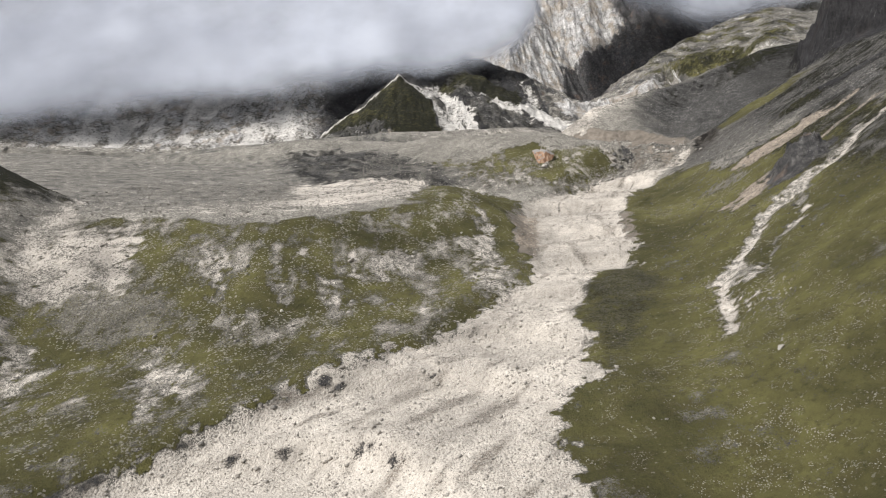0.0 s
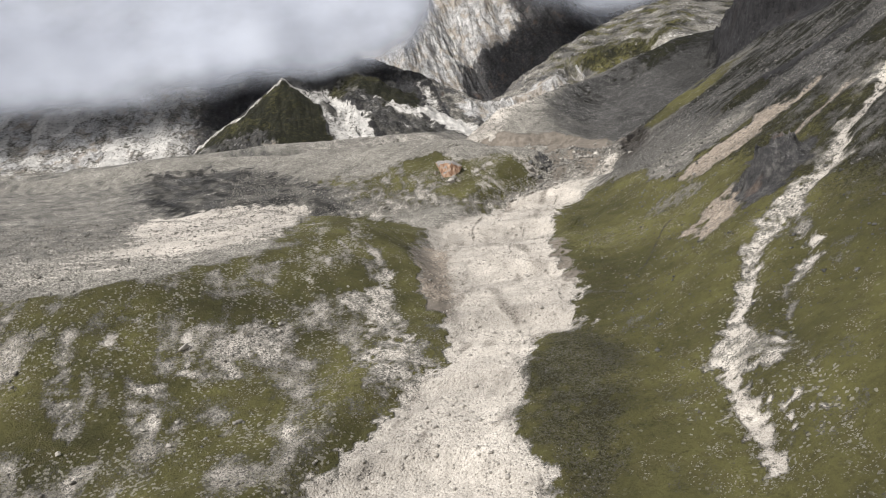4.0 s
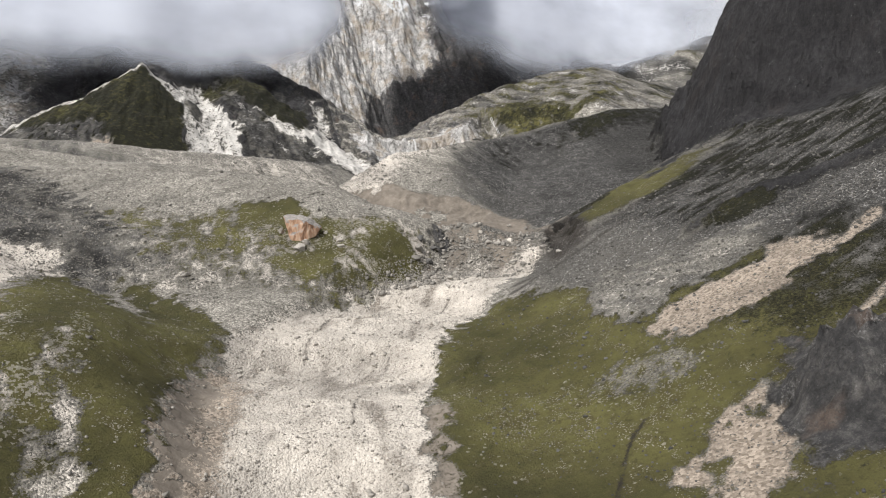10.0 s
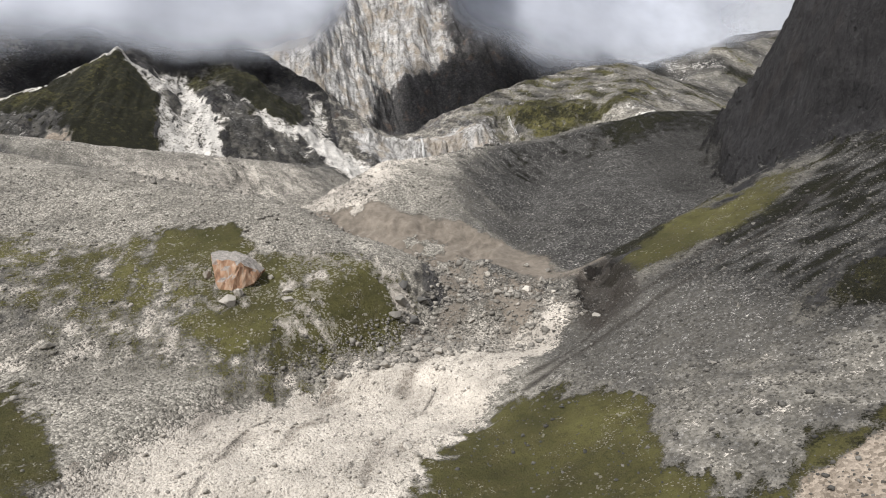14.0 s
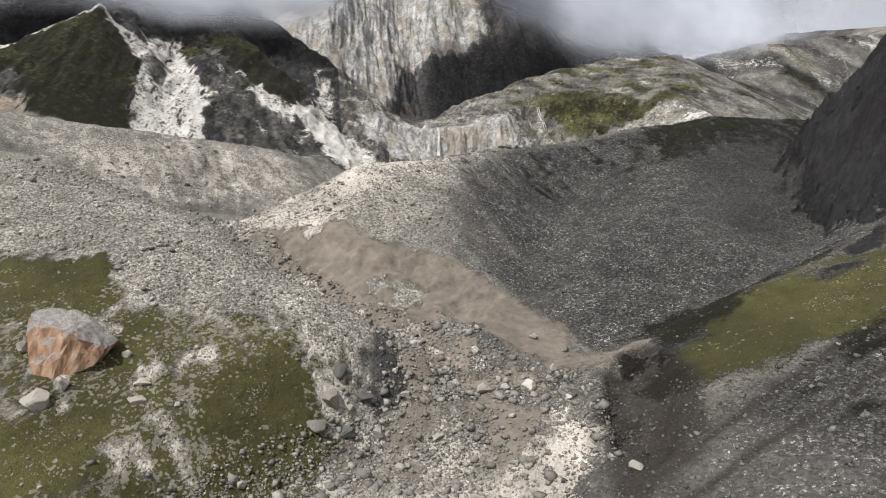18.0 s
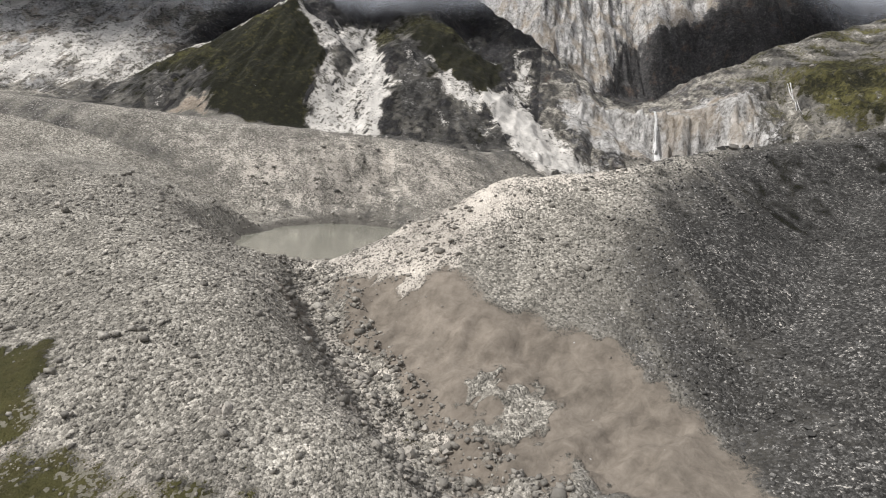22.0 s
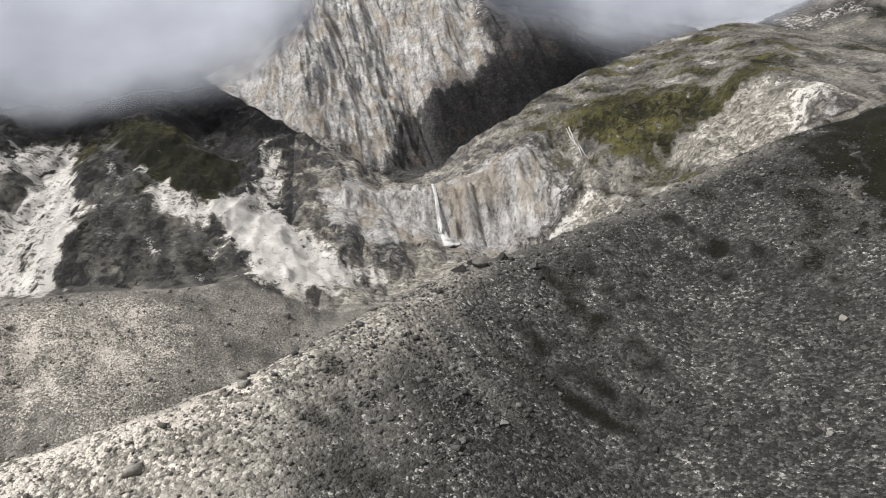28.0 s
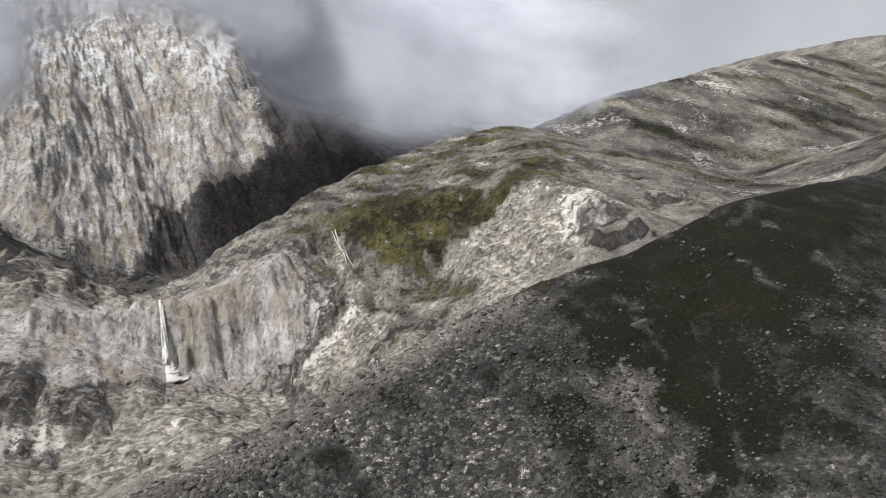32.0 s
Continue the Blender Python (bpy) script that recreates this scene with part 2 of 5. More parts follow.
def height(x, y):
    """Height of the ground, in metres, without its fine relief."""
    base = rows_of(y, (-900, -110), (100, -5), (325, 41), (690, 122), (745, 150), (885, 184), (1120, 186), (1405, 246), (1480, 256), (1560, 318), (1800, 355), (1950, 388), (2100, 430), (2600, 560), (4000, 800))
    base = base - 0.10 * rise(-x - 200, 60) * ease(700, 350, y)
    # side of the valley with the grass slope
    foot = rows_of(y, (-900, 40), (250, 88), (324, 112), (406, 137), (460, 160), (545, 180), (615, 198), (690, 214), (735, 252), (800, 330), (900, 430), (1100, 580), (1250, 950), (2000, 1500))
    out = rise(x - foot, 14)
    side_hill = base + 0.52 * out + 0.00035 * out * out * ease(700, 520, y)
    side_hill = np.minimum(side_hill, base + 0.62 * out + 4)
    land = soft_max(base - 2, side_hill, 6)
    # bench with the striped nose
    level = 107 + 0.135 * (y - 455) + 0.11 * rise(-x - 110, 40)
    land = soft_max(land, bench(x, y, LEFT_EDGE, level, 0.47), 9)
    # hill with the red boulder
    land = soft_max(land, crest(x, y, HILL_CREST, 0.30, 0.61, 22), 10)
    land = soft_max(land, crest(x, y, PLATEAU, 0.4, 0.13, 18) - 0.6 * rise(along(x, y, PLATEAU)[0] - 45, 20), 6)
    land = soft_max(land, crest(x, y, LEFT_SPUR, 0.7, 0.7, 8), 6)
    # long dark ridge
    ridge = None
    for d, z, turn in pieces(x, y, DARK_CREST):
        fall = 0.72 * (0.5 + 0.5 * turn) + (0.66 - 0.0009 * np.minimum(d, 220)) * (0.5 - 0.5 * turn)
        h = z - fall * (np.sqrt(d * d + 36) - 6)
        ridge = h if ridge is None else np.maximum(ridge, h)
    land = soft_max(land, ridge, 5)
    # shelf above the lake
    land = soft_max(land, bench(x, y, BASIN_EDGE[::-1], 245 + 0.03 * (y - 1200), 0.6, 6), 6)
    # crag above the grass slope
    d, s, _, _ = along(x, y, [(900, 560), (560, 640), (480, 690), (426, 750), (436, 800), (450, 850), (480, 905), (530, 945), (640, 1000), (1000, 1050)])
    inside = np.where(s < 0, d, -d)
    top = (inside > -60) & (x > 380) & (x < 1100)
    inside[top] += 11 * fbm(x[top], y[top], 52, 4, 441) + 7 * ridged(x[top] + 0.4 * y[top], y[top], 20, 3, 442) - 5
    land = land + np.minimum(2.0 * rise(inside, 8), 135 + 0.5 * rise(inside - 60, 20))
    far = y > 1050
    land[far] = head_of_valley(x[far], y[far], land[far])
    # ground on the far side, out to the horizon
    land = soft_max(land, 300 + 0.37 * rise(x - 760, 120) - 0.33 * rise(x - 1250, 200) - 700 * ease(800, 600, x), 30)
    land = soft_max(land, 120 + 0.45 * rise(-x - 900, 120) - 400 * ease(-850, -650, x), 30)
    land = soft_max(land, 60 + 0.4 * rise(-y - 250, 80) - 300 * ease(-100, 200, y), 30)
    # lake bowl and the course of the flood
    d = np.hypot((x - 130) / 42, (y - 988) / 102) + 0.16 * fbm(x, y, 44, 3, 451)
    land = soft_min(land, LAKE_Z - 4 + 40 * rise(d - 0.92, 0.1) + 45 * rise(d - 1.35, 0.2) + 900 * ease(1.9, 2.8, d), 4)
    land = soft_min(land, bed(x, y, FLOOD, flood_half(y), 0.9), 3)
    return land

# ---- materials ----
class Nodes:
    """A node tree with short calls."""

    def __init__(self, name):
        self.mat = bpy.data.materials.new(name)
        self.mat.use_nodes = True
        self.tree = self.mat.node_tree
        self.tree.nodes.clear()
        self.out = self.tree.nodes.new("ShaderNodeOutputMaterial")

    def node(self, kind, **values):
        n = self.tree.nodes.new("ShaderNode" + kind)
        for key, v in values.items():
            self.feed(n.inputs[key.replace("_", " ")], v)
        return n

    def feed(self, socket, v):
        if isinstance(v, bpy.types.NodeSocket):
            self.tree.links.new(v, socket)
        else:
            socket.default_value = v

    def math(self, op, a, b=0.0, clamp=False):
        n = self.tree.nodes.new("ShaderNodeMath")
        n.operation, n.use_clamp = op, clamp
        self.feed(n.inputs[0], a), self.feed(n.inputs[1], b)
        return n.outputs[0]

    def mix(self, f, a, b, blend="MIX"):
        n = self.tree.nodes.new("ShaderNodeMix")
        n.data_type, n.blend_type = "RGBA", blend
        for key, v in (("Factor", f), ("A", a), ("B", b)):
            s = [i for i in n.inputs if i.name == key and i.type == ("VALUE" if key == "Factor" else "RGBA")][0]
            self.feed(s, v)
        return [o for o in n.outputs if o.type == "RGBA"][0]

    def place(self, scale=(1, 1, 1)):
        g = self.node("NewGeometry")
        m = self.node("Mapping", Vector=g.outputs["Position"])
        m.inputs["Scale"].default_value = scale
        return m.outputs[0]

    def noise(self, where, scale, detail=4.0, rough=0.55, twist=0.0):
        n = self.node("TexNoise", Vector=where, Scale=scale, Detail=detail, Roughness=rough, Distortion=twist)
        return n.outputs["Fac"]

    def stones(self, where, scale, rand=1.0):
        n = self.node("TexVoronoi", Vector=where, Scale=scale, Randomness=rand)
        return n.outputs["Distance"], n.outputs["Color"]

    def ramp(self, f, *stops):
        n = self.node("ValToRGB", Fac=f)
        e = n.color_ramp.elements
        while len(e) < len(stops):
            e.new(0.5)
        for s, (p, c) in zip(e, stops):
            s.position = p
            s.color = (*c, 1) if isinstance(c, tuple) else (c, c, c, 1)
        return n.outputs["Color"]

    def step(self, f, a, b):
        n = self.node("MapRange", Value=f)
        n.interpolation_type = "SMOOTHSTEP"
        n.inputs["From Min"].default_value, n.inputs["From Max"].default_value = a, b
        return n.outputs[0]

    def value(self, name):
        n = self.tree.nodes.new("ShaderNodeAttribute")
        n.attribute_name = name
        return n.outputs["Fac"]

    def finish(self, colour, rough, bump=None, strength=0.5, distance=0.3, spec=0.25):
        p = self.node("BsdfPrincipled", Roughness=rough)
        self.feed(p.inputs["Base Color"], colour)
        p.inputs["Specular IOR Level"].default_value = spec
        if bump is not None:
            b = self.node("Bump", Height=bump, Strength=strength, Distance=distance)
            self.tree.links.new(b.outputs[0], p.inputs["Normal"])
        self.tree.links.new(p.outputs[0], self.out.inputs["Surface"])
        return self.mat


def make_terrain():
    m = Nodes("mountain_ground")
    p = m.place()
    warp = m.noise(p, 0.02, 3)
    fine = m.noise(p, 0.9, 6, 0.65)
    mid = m.noise(p, 0.12, 5, 0.6)
    wide = m.noise(p, 0.012, 4, 0.6)
    d1, c1 = m.stones(p, 1.15)
    d2, c2 = m.stones(p, 2.7)
    d3, c3 = m.stones(p, 0.42)
    g1 = m.node("SeparateColor", Color=c1).outputs[0]
    g2 = m.node("SeparateColor", Color=c2).outputs[1]
    g3 = m.node("SeparateColor", Color=c3).outputs[2]
    # beyond the lake the ground is of coarser blocks
    far = m.value("far")
    f1 = m.node("SeparateColor", Color=m.stones(p, 0.42)[1]).outputs[0]
    f2 = m.node("SeparateColor", Color=m.stones(p, 0.2)[1]).outputs[1]
    g1 = m.math("ADD", m.math("MULTIPLY", g1, m.math("SUBTRACT", 1.0, far)), m.math("MULTIPLY", f1, far))
    g2 = m.math("ADD", m.math("MULTIPLY", g2, m.math("SUBTRACT", 1.0, far)), m.math("MULTIPLY", f2, far))
    # loose grey stones
    tone = m.math("ADD", m.math("MULTIPLY", g1, 0.5), m.math("ADD", m.math("MULTIPLY", g2, 0.35), m.math("MULTIPLY", mid, 0.35)))
    grit = m.ramp(tone, (0.3, (0.095, 0.089, 0.077)), (0.5, (0.19, 0.178, 0.155)), (0.72, (0.3, 0.281, 0.245)), (0.95, (0.5, 0.471, 0.418)))
    # each cover is an amount a vertex carries, its rim broken up by noise
    rag = m.math("ADD", m.math("MULTIPLY", m.math("SUBTRACT", mid, 0.5), 0.5), m.math("MULTIPLY", m.math("SUBTRACT", fine, 0.5), 0.5))
    rag = m.math("ADD", rag, m.math("ADD", m.math("MULTIPLY", m.math("SUBTRACT", g1, 0.5), 0.3), m.math("MULTIPLY", m.math("SUBTRACT", g2, 0.5), 0.34)))

    def cover(name, soft=0.14, break_up=0.9):
        v = m.math("ADD", m.value(name), m.math("MULTIPLY", rag, break_up))
        return m.step(v, 0.5 - soft, 0.5 + soft)

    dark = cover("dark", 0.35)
    # darker rubble, with cloud shade put into its colour
    darkened = m.ramp(tone, (0.3, (0.017, 0.0163, 0.0152)), (0.6, (0.048, 0.0462, 0.0435)), (0.85, (0.112, 0.1085, 0.103)), (1.02, (0.33, 0.322, 0.31)))
    col = m.mix(dark, grit, darkened)
    pale = m.ramp(m.math("ADD", m.math("MULTIPLY", g2, 0.45), m.math("ADD", m.math("MULTIPLY", g1, 0.25), m.math("MULTIPLY", mid, 0.45))),
                  (0.2, (0.35, 0.317, 0.275)), (0.55, (0.485, 0.443, 0.39)), (0.9, (0.62, 0.574, 0.513)))
    pale = m.mix(m.math("MULTIPLY", m.step(m.noise(p, 0.6, 8, 0.75), 0.55, 0.72), 0.35), pale, (0.17, 0.155, 0.135, 1))
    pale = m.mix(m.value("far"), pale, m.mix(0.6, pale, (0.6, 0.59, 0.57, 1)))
    up = m.place((1, 1, 0.16))
    streak = m.noise(up, 0.3, 9, 0.74)
    torn = m.math("ADD", m.math("MULTIPLY", rag, 1.15), m.math("MULTIPLY", m.math("MULTIPLY", m.value("far"), m.value("pale")), m.math("MULTIPLY", m.math("SUBTRACT", streak, 0.5), 5.0)))
    col = m.mix(m.step(m.math("ADD", m.value("pale"), torn), 0.38, 0.62), col, pale)
    earth_amt = m.step(m.math("ADD", m.value("earth"), m.math("MULTIPLY", rag, 0.45)), 0.4, 0.6)
    earth = m.ramp(m.noise(p, 0.25, 6, 0.7, 0.6), (0.3, (0.125, 0.106, 0.087)), (0.7, (0.22, 0.192, 0.16)))
    col = m.mix(earth_amt, col, earth)
    ochre = m.ramp(m.math("ADD", m.math("MULTIPLY", g1, 0.6), m.math("MULTIPLY", fine, 0.5)), (0.3, (0.17, 0.14, 0.11)), (0.8, (0.36, 0.305, 0.25)))
    col = m.mix(cover("ochre", 0.15), col, ochre)
    # short mountain grass: tufts, bare specks and small stones in it
    tuft_a, tuft_b = m.noise(p, 0.33, 7, 0.7), m.noise(p, 1.9, 6, 0.7)
    turf = m.mix(m.step(wide, 0.35, 0.65), (0.068, 0.065, 0.023, 1), (0.142, 0.132, 0.047, 1))
    turf = m.mix(m.math("MULTIPLY", m.step(mid, 0.44, 0.66), 0.6), turf, (0.085, 0.073, 0.03, 1))
    turf = m.mix(m.math("MULTIPLY", m.step(tuft_a, 0.5, 0.66), 0.55), turf, (0.05, 0.048, 0.018, 1))
    turf = m.mix(m.math("MULTIPLY", m.step(tuft_b, 0.5, 0.75), 0.5), turf, (0.17, 0.15, 0.062, 1))
    turf = m.mix(m.math("MULTIPLY", m.step(tuft_b, 0.46, 0.25), 0.45), turf, (0.04, 0.038, 0.016, 1))
    few = m.math("MULTIPLY", m.step(m.math("ADD", g1, m.math("MULTIPLY", m.value("pale"), 0.45)), 1.03, 1.07), m.math("SUBTRACT", 1.0, m.value("dark")))
    loose = m.math("MULTIPLY", m.step(g2, 0.88, 0.92), m.step(m.math("ADD", m.math("MULTIPLY", mid, 0.9), m.math("MULTIPLY", wide, 0.5)), 0.7, 0.82))
    turf = m.mix(m.math("MULTIPLY", few, 0.8), turf, (0.34, 0.32, 0.265, 1))
    turf = m.mix(loose, turf, (0.36, 0.338, 0.285, 1))
    # dark turf, with cloud shade put into its near-black colour
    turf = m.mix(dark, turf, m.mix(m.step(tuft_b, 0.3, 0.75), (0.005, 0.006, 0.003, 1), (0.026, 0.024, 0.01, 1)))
    g_amt = cover("grass", 0.13)
    col = m.mix(g_amt, col, turf)
    # bare rock, streaked down the fall
    lay = m.noise(m.place((0.45, 0.45, 1.0)), 0.14, 8, 0.7)
    stone = m.ramp(m.math("ADD", m.math("MULTIPLY", streak, 0.6), m.math("ADD", m.math("MULTIPLY", lay, 0.22), m.math("MULTIPLY", m.noise(p, 0.3, 8, 0.75), 0.22))),
                   (0.3, (0.03, 0.03, 0.033)), (0.5, (0.085, 0.083, 0.083)), (0.62, (0.2, 0.19, 0.18)), (0.75, (0.45, 0.43, 0.41)))
    stone = m.mix(m.math("MULTIPLY", m.step(m.noise(up, 0.05, 4), 0.56, 0.7), 0.5), stone, (0.21, 0.14, 0.1, 1))
    broad = m.noise(m.place((1, 1, 0.12)), 0.07, 9, 0.74)
    # light rock; on the wall its sunlight is put into this colour
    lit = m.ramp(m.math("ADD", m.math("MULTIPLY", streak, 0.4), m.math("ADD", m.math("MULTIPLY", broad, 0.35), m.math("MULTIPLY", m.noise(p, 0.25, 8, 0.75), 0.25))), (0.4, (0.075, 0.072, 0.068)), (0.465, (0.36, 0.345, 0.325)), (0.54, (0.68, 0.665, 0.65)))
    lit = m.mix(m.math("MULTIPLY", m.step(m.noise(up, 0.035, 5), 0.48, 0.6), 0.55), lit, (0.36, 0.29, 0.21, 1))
    # dark rock, with the shade of wall and crag put into its colour
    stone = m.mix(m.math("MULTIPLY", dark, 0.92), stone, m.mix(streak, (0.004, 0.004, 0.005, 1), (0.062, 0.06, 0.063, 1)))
    stone = m.mix(cover("light_and_lit_rock", 0.3), stone, lit)
    r_amt = cover("rock", 0.16)
    col = m.mix(r_amt, col, stone)
    col = m.mix(1.0, col, m.ramp(m.noise(p, 0.03, 8, 0.68, 0.4), (0.34, 0.68), (0.5, 0.98), (0.66, 1.28)), "MULTIPLY")
    snow = m.value("snow")
    s_amt = m.step(m.math("ADD", snow, m.math("ADD", rag, m.math("SUBTRACT", streak, 0.5))), 0.42, 0.58)
    col = m.mix(s_amt, col, (0.78, 0.79, 0.8, 1))
    wet = cover("wet", 0.2, 0.5)
    col = m.mix(m.math("MULTIPLY", wet, 0.92), col, (0.026, 0.021, 0.017, 1))
    h1 = m.math("SUBTRACT", 1.0, d1)
    h2 = m.math("SUBTRACT", 1.0, d2)
    h3 = m.math("SUBTRACT", 1.0, d3)
    lumps = m.math("ADD", m.math("MULTIPLY", h1, 0.5), m.math("ADD", m.math("MULTIPLY", h2, 0.25), m.math("MULTIPLY", h3, 0.35)))
    tuft = m.math("ADD", m.math("MULTIPLY", tuft_b, 0.8), m.math("MULTIPLY", tuft_a, 1.6))
    lumps = m.math("MULTIPLY", lumps, m.math("SUBTRACT", 0.62, m.math("MULTIPLY", earth_amt, 0.5)))
    bump = m.mix(g_amt, lumps, tuft)
    bump = m.mix(r_amt, bump, m.math("ADD", m.math("MULTIPLY", m.math("ADD", streak, broad), 2.8), m.math("MULTIPLY", m.noise(p, 0.16, 8, 0.7), 3.5)))
    rough = m.math("SUBTRACT", 0.95, m.math("MULTIPLY", wet, 0.3))
    return m.finish(col, rough, bump, 1.0, 1.5)


def make_stone(name, lo, hi, warm):
    m = Nodes(name)
    p = m.place()
    info = m.node("NewGeometry").outputs["Random Per Island"]
    obj = m.node("ObjectInfo").outputs["Random"]
    pick = m.math("FRACT", m.math("ADD", info, obj))
    grain = m.noise(p, 1.4, 7, 0.65)
    v = m.math("ADD", m.math("MULTIPLY", pick, 0.7), m.math("MULTIPLY", grain, 0.5))
    col = m.ramp(v, (0.2, tuple(lo * w for w in warm)), (0.72, tuple((0.65 * lo + 0.35 * hi) * w for w in warm)), (1.0, tuple(hi * w for w in warm)))
    spots = m.step(m.noise(p, 0.6, 5, 0.7), 0.58, 0.68)
    col = m.mix(m.math("MULTIPLY", spots, 0.5), col, (0.075, 0.07, 0.055, 1))
    return m.finish(col, 0.9, m.math("ADD", grain, m.noise(p, 5.0, 5, 0.7)), 0.6, 0.35)


def make_red_boulder():
    m = Nodes("banded_red_rock")
    up = m.place((0.55, 0.55, 0.12))
    bands = m.noise(up, 1.1, 7, 0.6, 0.7)
    p = m.place()
    col = m.ramp(bands, (0.3, (0.2, 0.115, 0.075)), (0.48, (0.42, 0.25, 0.16)), (0.6, (0.5, 0.36, 0.26)), (0.75, (0.52, 0.47, 0.42)))
    top = m.step(m.node("SeparateXYZ", Vector=m.node("NewGeometry").outputs["Normal"]).outputs[2], 0.25, 0.6)
    col = m.mix(top, col, m.ramp(m.noise(p, 0.7, 6, 0.65), (0.3, (0.16, 0.15, 0.14)), (0.7, (0.42, 0.39, 0.36))))
    return m.finish(col, 0.85, m.math("ADD", bands, m.noise(p, 1.2, 7, 0.7)), 0.7, 0.9)


def make_lake():
    m = Nodes("silty_lake_water")
    p = m.place()
    col = m.mix(m.noise(p, 0.03, 3), (0.2, 0.2, 0.165, 1), (0.27, 0.26, 0.215, 1))
    mat = m.finish(col, 0.12, m.noise(p, 0.8, 3), 0.05, 0.2, 0.5)
    return mat


def make_fall():
    m = Nodes("white_falling_water")
    p = m.place((1, 1, 0.12))
    n = m.noise(p, 1.2, 5, 0.6)
    return m.finish(m.ramp(n, (0.3, (0.42, 0.41, 0.39)), (0.7, (0.76, 0.76, 0.76))), 0.6, n, 0.5, 0.5)


def make_cloud():
    m = Nodes("cloud")
    p = m.place()
    big = m.noise(m.place((1, 0.6, 1.3)), 0.0042, 4, 0.5)
    thick = m.value("thick")
    amount = m.step(m.math("ADD", thick, m.math("MULTIPLY", m.math("SUBTRACT", big, 0.5), 1.5)), 0.05, 1.25)
    amount = m.math("MULTIPLY", amount, m.value("most"))
    clear = m.node("BsdfTransparent")
    body = m.mix(m.step(m.noise(p, 0.003, 3, 0.5), 0.3, 0.7), (0.55, 0.578, 0.65, 1), (0.79, 0.825, 0.9, 1))
    a = m.node("BsdfDiffuse", Color=body)
    b = m.node("BsdfTranslucent", Color=body)
    both = m.node("MixShader", Fac=0.3)
    m.tree.links.new(a.outputs[0], both.inputs[1])
    m.tree.links.new(b.outputs[0], both.inputs[2])
    s = m.node("MixShader", Fac=amount)
    m.tree.links.new(clear.outputs[0], s.inputs[1])
    m.tree.links.new(both.outputs[0], s.inputs[2])
    m.tree.links.new(s.outputs[0], m.out.inputs["Surface"])
    return m.mat


TERRAIN = make_terrain()
PALE_STONE = make_stone("pale_rubble", 0.3, 0.58, (1.0, 0.93, 0.83))
GREY_STONE = make_stone("grey_rubble", 0.17, 0.42, (1.0, 0.94, 0.84))
MID_STONE = make_stone("mixed_rubble", 0.07, 0.25, (1.0, 0.95, 0.87))
DARK_STONE = make_stone("dark_rubble", 0.05, 0.22, (1.0, 0.97, 0.92))
RED_ROCK = make_red_boulder()
LAKE = make_lake()
FALL = make_fall()
CLOUD = make_cloud()

# ---- the ground: one sheet, cut along its natural borders ----
def spaced(lo, hi, fine_lo, fine_hi, fine, grow, most):
    out = list(np.arange(fine_lo, fine_hi, fine))
    v, s = fine_lo, fine
    while v > lo:
        s = min(s * grow, most)
        v -= s
        out.insert(0, v)
    v, s = out[-1], fine
    while v < hi:
        s = min(s * grow, most)
        v += s
        out.append(v)
    return np.array(out)


def within(x, y, x0, x1, y0, y1):
    """The rows and columns of a grid that touch a box."""
    i = np.searchsorted(x[0], [x0, x1])
    j = np.searchsorted(y[:, 0], [y0, y1])
    return slice(j[0], j[1]), slice(i[0], i[1])


def near(x, y, line, width, wob=0.5, seed=5, size=14):
    """1 on a line, falling to 0 at twice its width, with a wavering rim."""
    px, py, m = [p[0] for p in line], [p[1] for p in line], 4 * width
    w = within(x, y, min(px) - m, max(px) + m, min(py) - m, max(py) + m)
    out, u, v = np.zeros(x.shape), x[w], y[w]
    if u.size:
        out[w] = np.clip(1 - 0.5 * along(u, v, line)[0] / (width * (1 + wob * fbm(u, v, size, 3, seed))), 0, 1)
    return out


def spot(x, y, cx, cy, rx, ry, turn=0.0, seed=3):
    """1 at the middle of an oval, falling to 0 at twice its size, with a ragged rim."""
    c, s = math.cos(radians(turn)), math.sin(radians(turn))
    m = 2.6 * max(rx, ry)
    w = within(x, y, cx - m, cx + m, cy - m, cy + m)
    out, a, b = np.zeros(x.shape), x[w], y[w]
    if a.size:
        u, v = (a - cx) * c + (b - cy) * s, (b - cy) * c - (a - cx) * s
        out[w] = np.clip(1 - 0.5 * (np.hypot(u / rx, v / ry) + 0.35 * fbm(a, b, 0.7 * min(rx, ry), 3, seed)), 0, 1)
    return out


def beyond(y, at, make):
    """Values made for the rows past a line only, 0 before it."""
    j = int(np.searchsorted(y[:, 0], at))
    out = np.zeros(y.shape)
    out[j:] = make(slice(j, None))
    return out


STREAM = [(330, 470), (296, 447), (269, 438), (246, 416), (228, 413), (208, 407), (188, 397), (172, 377), (156, 362), (140, 345), (128, 318), (118, 285)]
BRANCH = [(208, 407), (200, 383), (189, 362), (172, 356), (162, 340), (152, 322), (134, 275), (121, 250)]


def relief(x, y, h):
    """Fine relief added to the plain land, by what the ground is made of."""
    far = ease(1050, 1500, y)
    steep = np.hypot(*np.gradient(h, y[:, 0], x[0]))
    rocky = ease(0.85, 1.5, steep)
    out = 3.0 * fbm(x, y, 70, 4, 11) * (1 - 0.3 * far)
    flat = along(x, y, FLOOD)[0] < flood_half(y) * 0.95
    out = np.where(flat, 0.35 * out, out)
    out += 0.55 * fbm(x, y, 9, 3, 21) + 0.35 * ridged(x, y, 4.2, 2, 23) - 0.2
    mount = ease(1270, 1330, y + 0.15 * np.abs(x))
